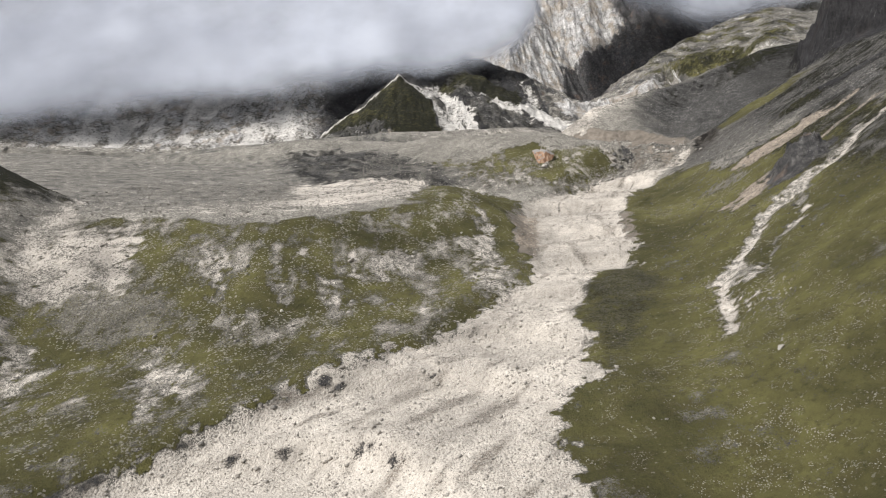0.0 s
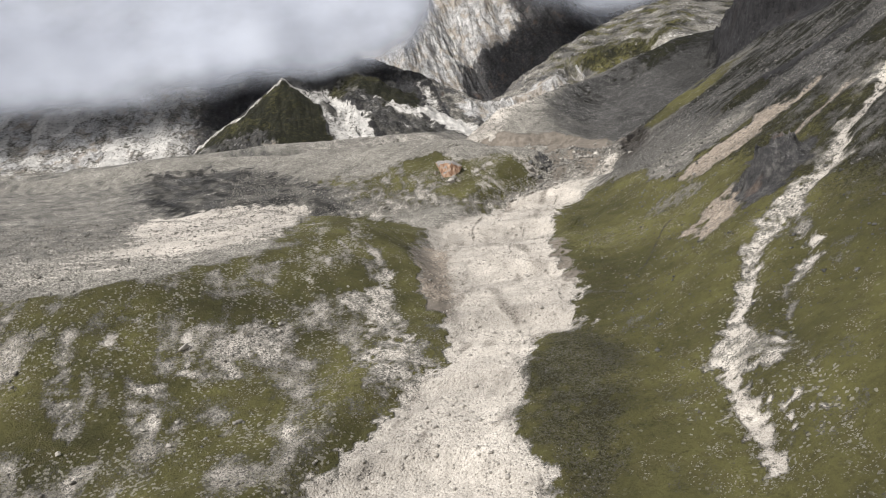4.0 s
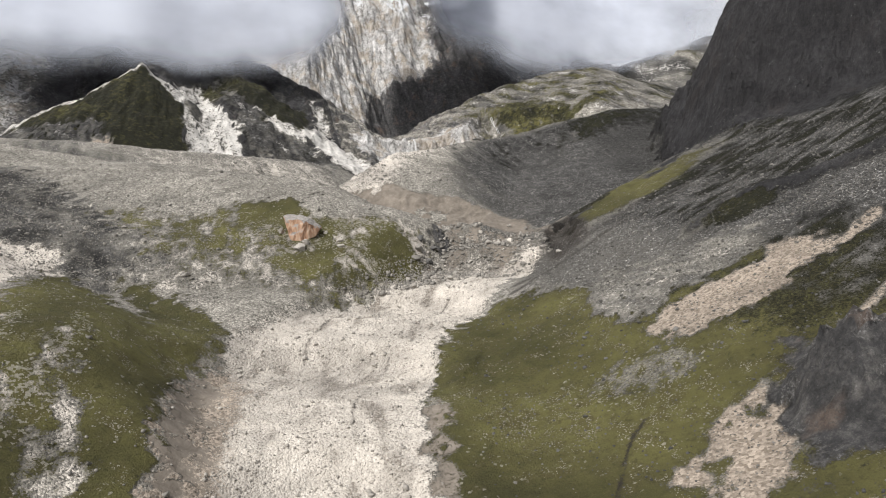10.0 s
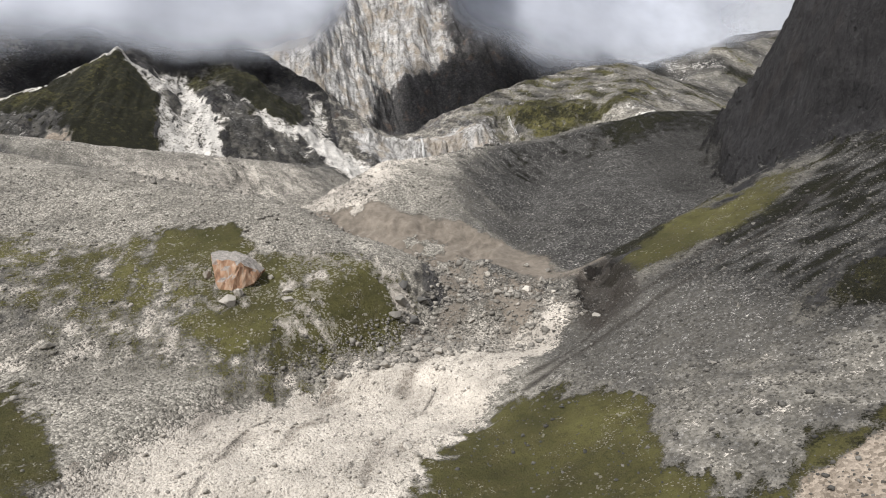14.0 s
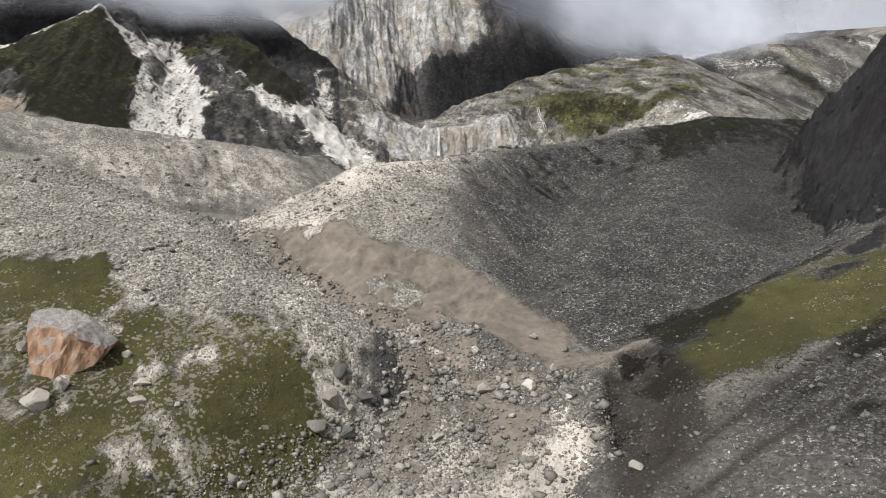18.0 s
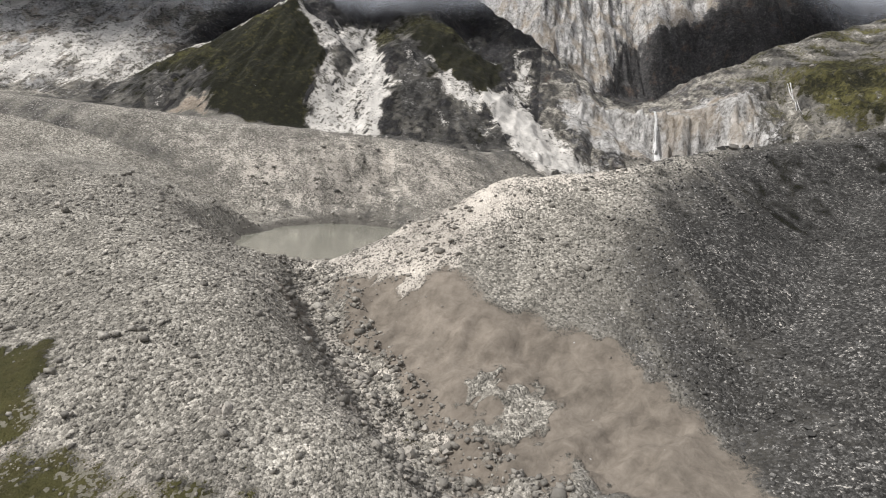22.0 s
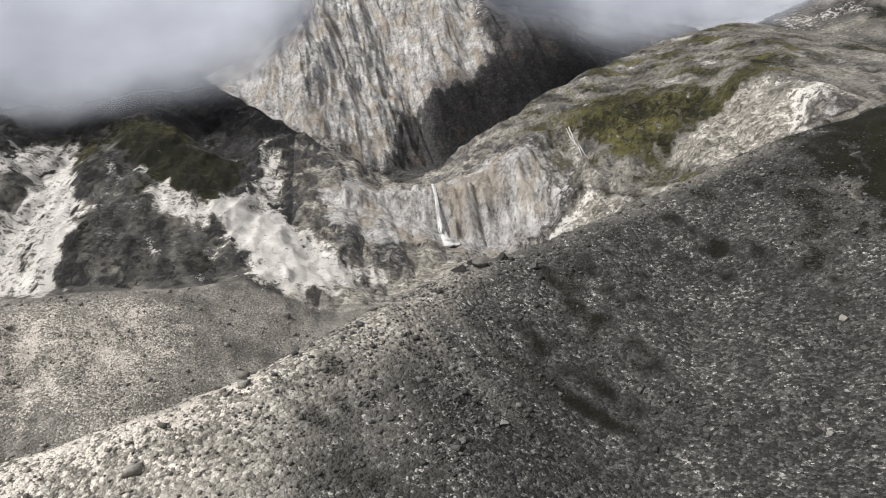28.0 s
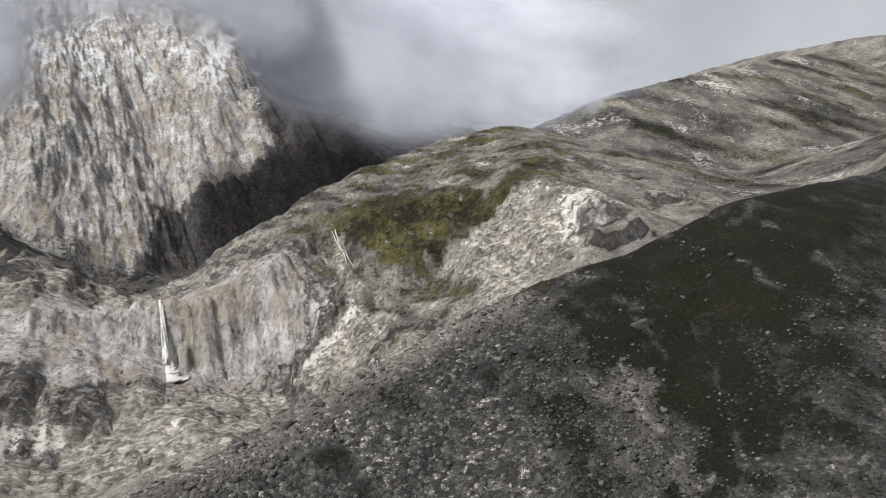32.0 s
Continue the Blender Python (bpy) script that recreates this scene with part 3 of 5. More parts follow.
    out += beyond(y, 1250, lambda r: mount[r] * ((12 - 7 * ease(520, 640, x[r])) * (ridged(x[r], y[r] * 0.45, 95, 5, 31, 0.55) - 0.67) + 4 * fbm(x[r], y[r] * 0.6, 26, 4, 33)
                                                 + ease(0.25, 0.6, steep[r]) * (3.5 * ridged(x[r], y[r] * 0.3, 18, 3, 34) - 2)))
    out += beyond(y, 600, lambda r: rocky[r] * (6 * ridged(x[r] + 0.3 * y[r], y[r], 46, 3, 41) - 4) * (0.5 + 1.6 * far[r]))
    crags = ease(400, 440, x) * (y > 620) * (y < 1010) * ease(0.5, 1.1, steep)
    w = within(x, y, 390, 900, 600, 1020)
    out[w] += crags[w] * (16 * ridged(x[w] + 0.3 * y[w], y[w], 34, 4, 42) + 8 * ridged(x[w], y[w] + 0.3 * x[w], 12, 3, 43) - 14)
    w = within(x, y, 255, 660, 1380, 1560)
    out[w] += rocky[w] * (7 * ridged(x[w], y[w] * 0.5, 24, 4, 44) - 4)
    # gullies down the dark ridge
    d, s, run, _ = along(x, y, DARK_CREST)
    face = ease(2, 25, d) * ease(105, 45, d) * (s < 0)
    out -= face * 1.5 * rise(gnoise(run / 17, d / 160, 51) + 0.3 * gnoise(run / 6, d / 60, 52) - 0.05, 0.1)
    # stream cuts
    for line, deep, wide in ((STREAM, 2.2, 6), (BRANCH, 1.2, 3)):
        d = along(x, y, line)[0]
        out -= deep * np.exp(-(d / wide) ** 2)
    # flow lines on the flood bed
    d, s, run, _ = along(x, y, FLOOD)
    lane = s * d
    bed = ease(1.0, 0.8, d / flood_half(y))
    out += bed * (0.5 * fbm(lane * 3.2, run, 42, 3, 61) + 0.28 * ridged(lane * 2.5, run, 15, 3, 62) - 0.15)
    # trench and scarp of the breach
    out -= 5.5 * ease(12, 5, d) * ease(735, 760, y) * ease(888, 850, y)
    w, m = patch(x, y, SCARP, 5, 2, 66)
    out[w] -= m * (3 + 3.5 * ridged(x[w] - 0.5 * y[w], y[w], 13, 3, 67))
    # knotted crag in the grass slope, and the wet pit
    crag = spot(x, y, 242, 458, 17, 13, 30, 104)
    out += ease(0.3, 0.75, crag) * (8 + 11 * ridged(x + 0.5 * y, y, 13, 4, 63, 0.6) - 7) + 4 * near(x, y, [(306, 603), (330, 604), (348, 580), (376, 557)], 7, 0.8, 105, 12) * ridged(x, y, 7, 2, 64)
    out -= 7 * ease(0.3, 0.7, spot(x, y, 278, 708, 9, 24, -22, 103))
    out *= 1 - 0.85 * ease(1.15, 0.9, np.hypot((x - 130) / 42, (y - 988) / 102))
    return out, steep


SCARP = [(171, 864), (190, 851), (205, 835), (224, 836), (239, 826), (251, 821), (259, 807), (250, 785), (225, 790), (207, 803), (191, 822), (171, 846)]
TURF_EDGE = [(120, 655), (165, 640), (200, 632), (240, 612), (248, 582), (262, 562), (300, 548), (345, 530), (430, 500), (700, 430)]


def covers(x, y, h, steep):
    """How much of each cover lies at each place."""
    n1, n2, n3 = fbm(x, y, 60, 4, 71), fbm(x, y, 18, 4, 72), fbm(x, y, 6, 3, 73)
    down_x, down_y = fbm(x * 0.3, y, 7, 4, 75), fbm(x, y * 0.3, 8, 4, 76)      # streaks down the east and the south slopes
    c = {}
    d, s, run, _ = along(x, y, FLOOD)
    east = s > 0
    rim = flood_half(y) * (1 + 0.28 * fbm(x, y, 44, 4, 74)) + 2.5 * n3
    on_bed = np.clip(0.5 + (rim - d) / 8, 0, 1) * ease(875, 850, y) * ease(700, 725, y)
    w, inner = patch(x, y, FLOOD_RIM, 4, 3, 74)
    on_bed[w] = np.maximum(on_bed[w], inner)
    pale = on_bed * (1.0 - 0.52 * ease(690, 730, y))
    dm, sm, rm, _ = along(x, y, DARK_CREST)
    le, ls, _, _ = along(x, y, LEFT_EDGE)
    bench_in = ls * le                                                     # + on the bench, - on its outer slope
    lake = np.hypot((x - 130) / 42, (y - 988) / 102)

    def add(v):
        nonlocal pale
        pale = np.maximum(pale, v)

    # pale rubble of the ridge end, its sunlit crest put in paler
    add(0.95 * (sm > 0) * ease(80, 40, dm) * ease(300, 215, x) * (0.8 + 0.6 * n2))
    add(0.8 * spot(x, y, 190, 888, 22, 40, -50, 70))
    add(0.8 * near(x, y, [(152, 888), (185, 902), (219, 914), (255, 926)], 13, 0.6, 77, 16) * (0.95 + 0.8 * n3))
    add(0.35 * near(x, y, [(219, 914), (250, 890), (285, 860)], 16, 0.8, 78, 20) * (0.8 + n2))
    # white gully, scree fans and pale ridges of the mountains
    fine_streak = beyond(y, 1240, lambda r: fbm(x[r] + 0.15 * y[r], y[r] * 0.2, 9, 4, 181))
    # sun patch on the scree, put in as paler cover
    add(1.7 * near(x, y, [(192, 1388), (224, 1350), (258, 1322)], 21, 0.4, 79, 30) * (1.1 + 0.3 * fine_streak))
    add(0.8 * near(x, y, [(216, 1560), (214, 1480), (203, 1400)], 13, 0.6, 179, 22) * (0.9 + 0.8 * fine_streak))
    add(0.45 * ease(1.2, 1.45, lake) * ease(1040, 1100, y) * ease(1235, 1190, y) * ease(250, 170, x) * (0.95 + 0.5 * down_y))
    gully = ease(-6, 8, x - rows_of(y, (1270, 12), (1340, 8), (1400, -8), (1450, -50))) * ease(8, -8, x - rows_of(y, (1270, 92), (1320, 86), (1400, 66), (1440, 40), (1480, 0)))
    gully = gully * ease(1490, 1440, y) * ease(1262, 1280, y)
    diamond = np.clip(2.4 * spot(x, y, 14, 1412, 9, 19, 0, 7), 0, 1)
    add(gully * np.clip(0.76 + 0.6 * fine_streak + 0.1 * ease(1330, 1420, y), 0, 1.0) * (1 - diamond))
    add(0.9 * near(x, y, [(60, 1395), (74, 1340), (86, 1285)], 5, 0.7, 82, 16))
    add(near(x, y, [(-57, 1458), (-30, 1432), (-8, 1395), (8, 1290)], 6, 0.6, 82, 16))
    add(0.95 * near(x, y, [(-62, 1452), (-150, 1424), (-250, 1385)], 9, 0.7, 83, 20))
    add(0.9 * near(x, y, [(110, 1440), (135, 1415), (160, 1380)], 10, 0.5, 84, 12))
    add(ease(-210, -300, x) * ease(1370, 1450, y) * np.clip(0.6 + 1.6 * beyond(y, 1240, lambda r: fbm(x[r], y[r] * 0.5, 60, 5, 182)), 0, 1))
    add(1.2 * spot(x, y, 640, 1305, 46, 38, 0, 183) * (0.95 + 0.4 * n3))
    add(1.2 * near(x, y, [(563, 1425), (520, 1405), (470, 1385)], 12, 0.6, 184, 14))
    add(near(x, y, [(537, 1520), (534, 1480), (520, 1440)], 5, 0.8, 187, 12))
    add(0.9 * spot(x, y, 260, 1880, 70, 30, 10, 188) * (1 + n2))
    add(1.5 * near(x, y, [(-110, 560), (-66, 560), (-52, 610), (-42, 660), (-30, 702)], 20, 0.6, 91, 24) * (0.95 + 0.7 * n2 + 0.4 * n3))
    add((y > 690) * ease(880, 840, y) * ease(-140, -60, x) * ease(200, 185, x) * np.clip(0.45 + 0.85 * fbm(x, y * 0.7, 8, 4, 292, 0.62) + 0.5 * n3, 0, 0.72))
    add(0.8 * spot(x, y, -130, 730, 70, 40, 0, 291) * (0.9 + n2))
    add(0.8 * spot(x, y, -230, 650, 120, 50, 5, 191) * (0.7 + 1.2 * n2))
    add(1.1 * spot(x, y, -215, 428, 30, 42, 10, 92) * (0.95 + 0.8 * n3))
    for line, wide, much in ((STREAM, 3.6, 1.0), (BRANCH, 1.0, 0.62)):
        add(much * near(x, y, line, 1.4 * wide, 0.9, 85, 9) * (0.98 + 0.7 * fbm(x, y, 3.5, 3, 285)))
    add(0.8 * spot(x, y, 130, 305, 15, 24, 30, 93) * (0.75 + 1.5 * fbm(x, y, 4, 3, 286)))
    add(0.9 * near(x, y, [(25, 562), (29, 526), (34, 503), (30, 470), (20, 440)], 6, 0.9, 86, 9) * (0.85 + 1.0 * n3))
    patchy = ease(-6, 6, -bench_in) * ease(300, 220, le) * ease(60, 30, x) * (y < 600)
    add(patchy * np.clip(0.47 + 0.12 * ease(-60, 0, x) + 0.75 * fbm(x, y * 0.7, 26, 5, 287, 0.62), 0, 0.66))
    add(ease(-4, 30, bench_in) * (y < 660) * (x < 40) * np.clip(0.44 + 0.7 * fbm(x + 0.5 * y, y * 1.6, 22, 5, 288, 0.6), 0, 0.72))
    for cx, cy, rx, ry, turn in ((14, 474, 13, 8, -20), (4, 449, 11, 9, 20), (-25, 437, 15, 7, 10), (-58, 432, 11, 8, 0), (-88, 424, 13, 16, 10), (-146, 416, 8, 20, 10), (-190, 400, 22, 30, 0), (-140, 318, 10, 14, 0), (-110, 360, 14, 6, 30), (2, 515, 20, 4, 35), (-15, 505, 20, 4, 30)):
        add(0.8 * spot(x, y, cx, cy, rx, ry, turn, abs(cx)) * (0.9 + 0.6 * down_y + 0.7 * n3))
    add(0.24 + 0 * x)
    c["pale"] = np.clip(pale - 0.12, 0, 1.5)
    # short grass
    outer = ease(-6, 6, -bench_in + 5 * n2) * ease(300, 220, le) * ease(95, 55, x + 12 * n2) * ease(645, 590, y + 25 * n2) * (0.82 + 0.45 * down_y + 0.55 * n2 + 0.3 * n3 - 0.3 * ease(-190, -280, x))
    nose = ease(-85, -30, -np.hypot((x - 22) / 0.9, y - 556)) * (0.78 + 0.9 * fbm(x + 0.6 * y, (y - x) * 0.22, 5, 3, 77) + 0.4 * n2)
    te, ts, _, _ = along(x, y, TURF_EDGE)
    turf_in = -ts * te                                                     # + below the edge of the turf
    right = east * (y < 680) * ease(-5, 5, turf_in + 7 * n2 + 4 * n3) * (0.92 + 0.4 * n1 + 0.45 * n2 + 0.3 * n3 - 0.42 * ease(215, 300, x - 0.25 * (y - 450)) + 0.5 * down_x * ease(200, 280, x))
    over = east * ease(-30, -60, turf_in) * ease(290, 320, x) * (0.45 + 0.9 * down_x + 0.5 * n1) * (y < 760)
    hill = spot(x, y, 95, 745, 85, 42, -22, 95) * (0.95 + 0.9 * down_y + 0.7 * n3)
    hill = np.maximum(hill, spot(x, y, 165, 730, 28, 20, -25, 96) * (1.15 + 0.8 * n3))
    hill = np.maximum(hill, spot(x, y, 110, 708, 34, 9, -20, 196) * (1.0 + 0.8 * n3))
    hill = np.maximum(hill, spot(x, y, 85, 782, 32, 14, -22, 197) * (0.9 + 0.8 * n3))
    hill = np.maximum(hill, spot(x, y, 20, 770, 90, 55, 0, 97) * (0.72 + 1.1 * n2 + 0.7 * n3))
    hill = np.maximum(hill, 0.62 * ease(60, -40, x) * ease(820, 850, y) * ease(960, 900, y) * (0.7 + n2))
    back = spot(x, y, 338, 716, 46, 15, 8, 98) * 1.25
    dome = spot(x, y, 622, 1508, 74, 50, 25, 99) * (1.35 + 0.3 * n2) * (y > 1430)
    dome = np.maximum(dome, spot(x, y, 590, 1590, 90, 80, 25, 199) * (0.9 + 0.8 * n2))
    dark_green = ease(20, -6, x - rows_of(y, (1270, 0), (1340, -4), (1400, -20), (1450, -55))) * ease(-250, -190, x + 0.3 * (y - 1350)) * ease(1255, 1290, y) * ease(1470, 1430, y) * (1.05 + 0.35 * n1)
    dark_green = np.maximum(dark_green, spot(x, y, 105, 1490, 40, 45, 10, 100) * 1.3)
    dark_green = np.maximum(dark_green, spot(x, y, 112, 1375, 24, 60, 0, 198) * 1.15)
    dark_green = np.maximum(dark_green, spot(x, y, 60, 1520, 60, 50, 0, 200) * 0.95)
    left_far = ease(-60, -100, x) * ease(-300, -230, x) * ease(930, 890, y) * ease(800, 830, y) * (0.95 + 0.5 * n1)
    face = (sm < 0) * ease(3, 14, dm) * ease(80, 30, dm) * ease(290, 330, x) * (0.1 + 1.2 * gnoise(rm / 7, dm / 110, 205) + 0.7 * n3 + 0.35 * ease(400, 450, x))
    top_right = ease(405, 450, x + 0.2 * (y - 980)) * (y > 840) * (y < 1110) * (0.5 + 0.6 * n2 + 0.6 * n3 + 0.9 * gnoise(rm / 8, dm / 90, 209))
    c["grass"] = np.clip(np.maximum.reduce([outer, nose, right, over, hill, back, dome, dark_green, left_far, face, top_right]), 0, 1)
    c["grass"] *= 1 - np.clip(2.2 * (pale - 0.5), 0, 1)
    c["grass"] *= 1 - 0.9 * (on_bed > 0.5)
    # cut banks of earth, ochre rubble, wet hollow
    cut = near(x, y, [(176, 868), (204, 838), (234, 824), (258, 800), (270, 770)], 12, 0.5, 87, 12)
    cut = np.maximum(cut, near(x, y, [(150, 852), (165, 815), (186, 782)], 6, 0.5, 88, 8))
    cut = np.maximum(cut, 0.85 * near(x, y, [(75, 575), (64, 520), (57, 470)], 8, 0.8, 89, 12))
    cut = np.maximum(cut, 0.75 * spot(x, y, 283, 745, 26, 12, -20, 190))
    lane = fbm(np.where(east, d, -d) * 3.0, run, 34, 4, 289)
    silt = (on_bed > 0.5) * (y < 720) * np.clip(0.28 + 0.5 * lane, 0, 0.5)
    silt = np.maximum(silt, (on_bed > 0.5) * ease(690, 720, y) * np.clip(0.5 + 0.6 * n2 + 0.3 * n3, 0, 0.8))
    c["earth"] = np.clip(np.maximum(cut * 1.15, silt), 0, 1)
    ochre = np.maximum(0.95 * spot(x, y, 207, 456, 16, 13, 10, 102), 1.1 * near(x, y, [(232, 536), (258, 533), (288, 529)], 13, 0.6, 90, 9))
    ochre = np.maximum(ochre, 0.8 * near(x, y, [(288, 522), (302, 515), (318, 518)], 4, 0.6, 91, 6))
    ochre = np.maximum(ochre, 0.55 * near(x, y, [(76, 590), (70, 530), (62, 480)], 8, 0.6, 92, 9))
    ochre = np.maximum(ochre, 0.6 * near(x, y, [(262, 478), (285, 480), (310, 482)], 5, 0.7, 93, 8))
    c["ochre"] = np.clip(ochre, 0, 1)
    wet = np.maximum(1.5 * spot(x, y, 278, 706, 11, 27, -22, 103), 0.45 * ease(1.2, 1.03, lake))
    for off, wide in ((-20, 1.0), (6, 0.8), (24, 0.9)):
        rill = np.abs(np.where(east, d, -d) * 34 / flood_half(y) - off + 6 * fbm(x, y, 90, 4, 290 + off))
        wet = np.maximum(wet, (on_bed > 0.5) * (y < 700) * (y > 270) * 0.5 * ease(1.6 * wide, 0.2, rill) * (0.8 + n2))
    for line in ([(219, 652), (238, 659), (270, 664), (330, 672), (400, 690)], [(226, 662), (270, 676), (330, 690)]):
        wet = np.maximum(wet, 0.7 * near(x, y, line, 2.2, 0.6, 94, 7))
    c["wet"] = np.clip(wet, 0, 1)
    c["grass"] *= 1 - np.clip(4 * (np.maximum(c["ochre"], c["earth"]) - 0.4), 0, 1)
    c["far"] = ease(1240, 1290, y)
    # bare rock
    crag = spot(x, y, 240, 458, 20, 15, 30, 104)
    crag = np.maximum(crag, 0.85 * near(x, y, [(306, 603), (330, 604), (348, 580), (376, 557)], 8, 0.8, 105, 12))
    c["rock"] = np.clip(ease(0.95, 1.35, steep + 0.35 * n2) * np.where((y > 560) & (y < 1030) & (x < 330), 0.0, 1.0) + crag * 1.15 * (y < 700), 0, 1)
    step_in, _ = step_side(x, y)
    step_face = ease(-6, 6, step_in + 8 * n2) * ease(88, 62, step_in + 10 * n2) * ease(262, 290, x) * ease(650, 600, x) * (y > 1330)
    wd, ws, _, _ = along(x, y, WALL_FOOT)
    wall = ease(-20, 20, ws * wd)
    back = (y > 1262) * (1 - wall)
    c["rock"] = np.maximum(c["rock"], step_face * (0.95 + 0.4 * n2))
    c["rock"] = np.maximum(c["rock"], wall * ease(0.25, 0.6, steep))
    c["rock"] = np.maximum(c["rock"], back * ease(0.35, 0.75, steep) * (1 - 0.7 * ease(760, 900, x)) * np.clip(0.5 + 1.1 * beyond(y, 1240, lambda r: fbm(x[r] + 0.3 * y[r], y[r] * 0.45, 34, 5, 185)) + 0.35 * (x < 230), 0, 1))
    c["rock"] *= 1 - 0.85 * np.clip(2.5 * (np.where(back > 0, pale, 0) - 0.5), 0, 1)
    c["rock"] *= 1 - 0.95 * (y > 1262) * np.clip(2.2 * (c["grass"] - 0.3), 0, 1)
    # sunlit and shaded parts of the wall, put in as lighter and darker rock
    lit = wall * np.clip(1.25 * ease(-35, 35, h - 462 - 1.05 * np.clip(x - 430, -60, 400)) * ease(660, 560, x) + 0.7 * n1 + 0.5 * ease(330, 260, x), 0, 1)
    c["light_and_lit_rock"] = np.clip(lit + 1.1 * step_face + back * ease(480, 520, x) * ease(900, 760, x) * (0.2 + n1) + back * ease(240, 300, x) * 0.35 + 0.3 * np.clip(2 * crag * (y < 520), 0, 1) + 1.0 * ease(-210, -290, x) * back, 0, 1)
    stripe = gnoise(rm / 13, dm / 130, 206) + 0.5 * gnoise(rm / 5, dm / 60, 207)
    # dark rubble and rock, with cloud shade over them put in as darker cover
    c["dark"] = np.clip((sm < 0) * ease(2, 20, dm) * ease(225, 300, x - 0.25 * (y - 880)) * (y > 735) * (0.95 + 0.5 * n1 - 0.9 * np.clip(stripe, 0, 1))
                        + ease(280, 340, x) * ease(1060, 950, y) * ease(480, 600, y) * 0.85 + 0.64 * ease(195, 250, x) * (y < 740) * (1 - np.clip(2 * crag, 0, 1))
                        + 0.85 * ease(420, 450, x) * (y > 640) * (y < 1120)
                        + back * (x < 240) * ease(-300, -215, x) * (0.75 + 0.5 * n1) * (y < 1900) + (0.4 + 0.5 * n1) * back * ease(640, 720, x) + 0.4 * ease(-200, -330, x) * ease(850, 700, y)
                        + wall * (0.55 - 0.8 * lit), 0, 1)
    c["dark"] *= 1 - np.clip(2 * spot(x, y, 338, 716, 46, 15, 8, 98), 0, 1)
    c["dark"] = np.maximum(c["dark"], 0.45 * (y > 1060) * (y < 1262) * (0.8 + n1 + 0.8 * down_y))
    c["dark"] *= 1 - 0.9 * np.clip(2 * (pale - 0.5), 0, 1)
    c["snow"] = ease(640, 900, h) * ease(1.9, 0.9, steep) * (0.55 + 1.1 * beyond(y, 1850, lambda r: fbm(x[r] + 0.4 * y[r], y[r] * 0.4, 60, 5, 208))) * (y > 1900) * ease(760, 680, x)
    return c


GROUND_KINDS = {
    "pale": dict(pale=1.05, grass=0, earth=0, ochre=0, rock=0, dark=0),
    "white": dict(pale=1.4, grass=0, earth=0, ochre=0, rock=0, dark=0),
    "gully": dict(pale=0.68, grass=0, earth=0, ochre=0, rock=0.1, dark=0.2),
    "pale_scree": dict(pale=0.55, grass=0.1, earth=0, ochre=0, rock=0, dark=0),
    "stone_strip": dict(pale=0.48, grass=0.2, earth=0, ochre=0, rock=0, dark=0),
    "speckle": dict(pale=0.8, grass=0.67, earth=0, ochre=0, rock=0, dark=0),
    "speckle_grey": dict(pale=0.45, grass=0.45, earth=0, ochre=0, rock=0, dark=0),
    "scree": dict(pale=0.12, grass=0, earth=0, ochre=0, rock=0, dark=0),
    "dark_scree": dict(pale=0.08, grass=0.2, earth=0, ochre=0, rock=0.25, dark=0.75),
    "turf": dict(pale=0.08, grass=1, earth=0, ochre=0, rock=0, dark=0),
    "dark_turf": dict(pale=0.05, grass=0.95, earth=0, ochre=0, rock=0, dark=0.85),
    "earth": dict(pale=0.2, grass=0, earth=1, ochre=0, rock=0, dark=0),
    "silt": dict(pale=0.9, grass=0, earth=0.6, ochre=0, rock=0, dark=0),
    "bank": dict(pale=0.2, grass=0.3, earth=0.75, ochre=0, rock=0, dark=0),
    "ochre": dict(pale=0.2, grass=0, earth=0, ochre=0.92, rock=0, dark=0),
    "dark_rock": dict(pale=0, grass=0.05, earth=0, ochre=0, rock=1, dark=0.45, light_and_lit_rock=0),
    "light_and_lit_rock": dict(pale=0.1, grass=0, earth=0, ochre=0, rock=1, dark=0, light_and_lit_rock=1),
    "ochre_rock": dict(pale=0.2, grass=0.05, earth=0, ochre=0, rock=1, dark=0, light_and_lit_rock=0.85),
    "pale_warm": dict(pale=0.75, grass=0, earth=0.3, ochre=0, rock=0, dark=0),
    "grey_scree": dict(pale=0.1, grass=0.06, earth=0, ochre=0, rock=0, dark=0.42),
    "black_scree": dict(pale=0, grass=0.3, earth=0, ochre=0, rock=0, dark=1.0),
    "far_scree": dict(pale=0.06, grass=0.25, earth=0, ochre=0, rock=0, dark=0.55, light_and_lit_rock=0),
    "dome_scree": dict(pale=0.14, grass=0.42, earth=0, ochre=0, rock=0.2, dark=0.38, light_and_lit_rock=0.3),
    "dull_turf": dict(pale=0.1, grass=0.85, earth=0, ochre=0, rock=0, dark=0.6),
    "brown": dict(pale=0.15, grass=0.62, earth=0.3, ochre=0, rock=0, dark=0.42),
    "speckle_dark": dict(pale=0.1, grass=0.55, earth=0, ochre=0, rock=0, dark=0.75),
    "crag_dark": dict(pale=0, grass=0.05, earth=0, ochre=0, rock=1, dark=1, light_and_lit_rock=0),
    "crag": dict(pale=0, grass=0.08, earth=0, ochre=0, rock=1, dark=0.3, light_and_lit_rock=0.1),
    "wet": dict(pale=0, grass=0, earth=0.5, ochre=0, rock=0, dark=0.3, wet=1),
}

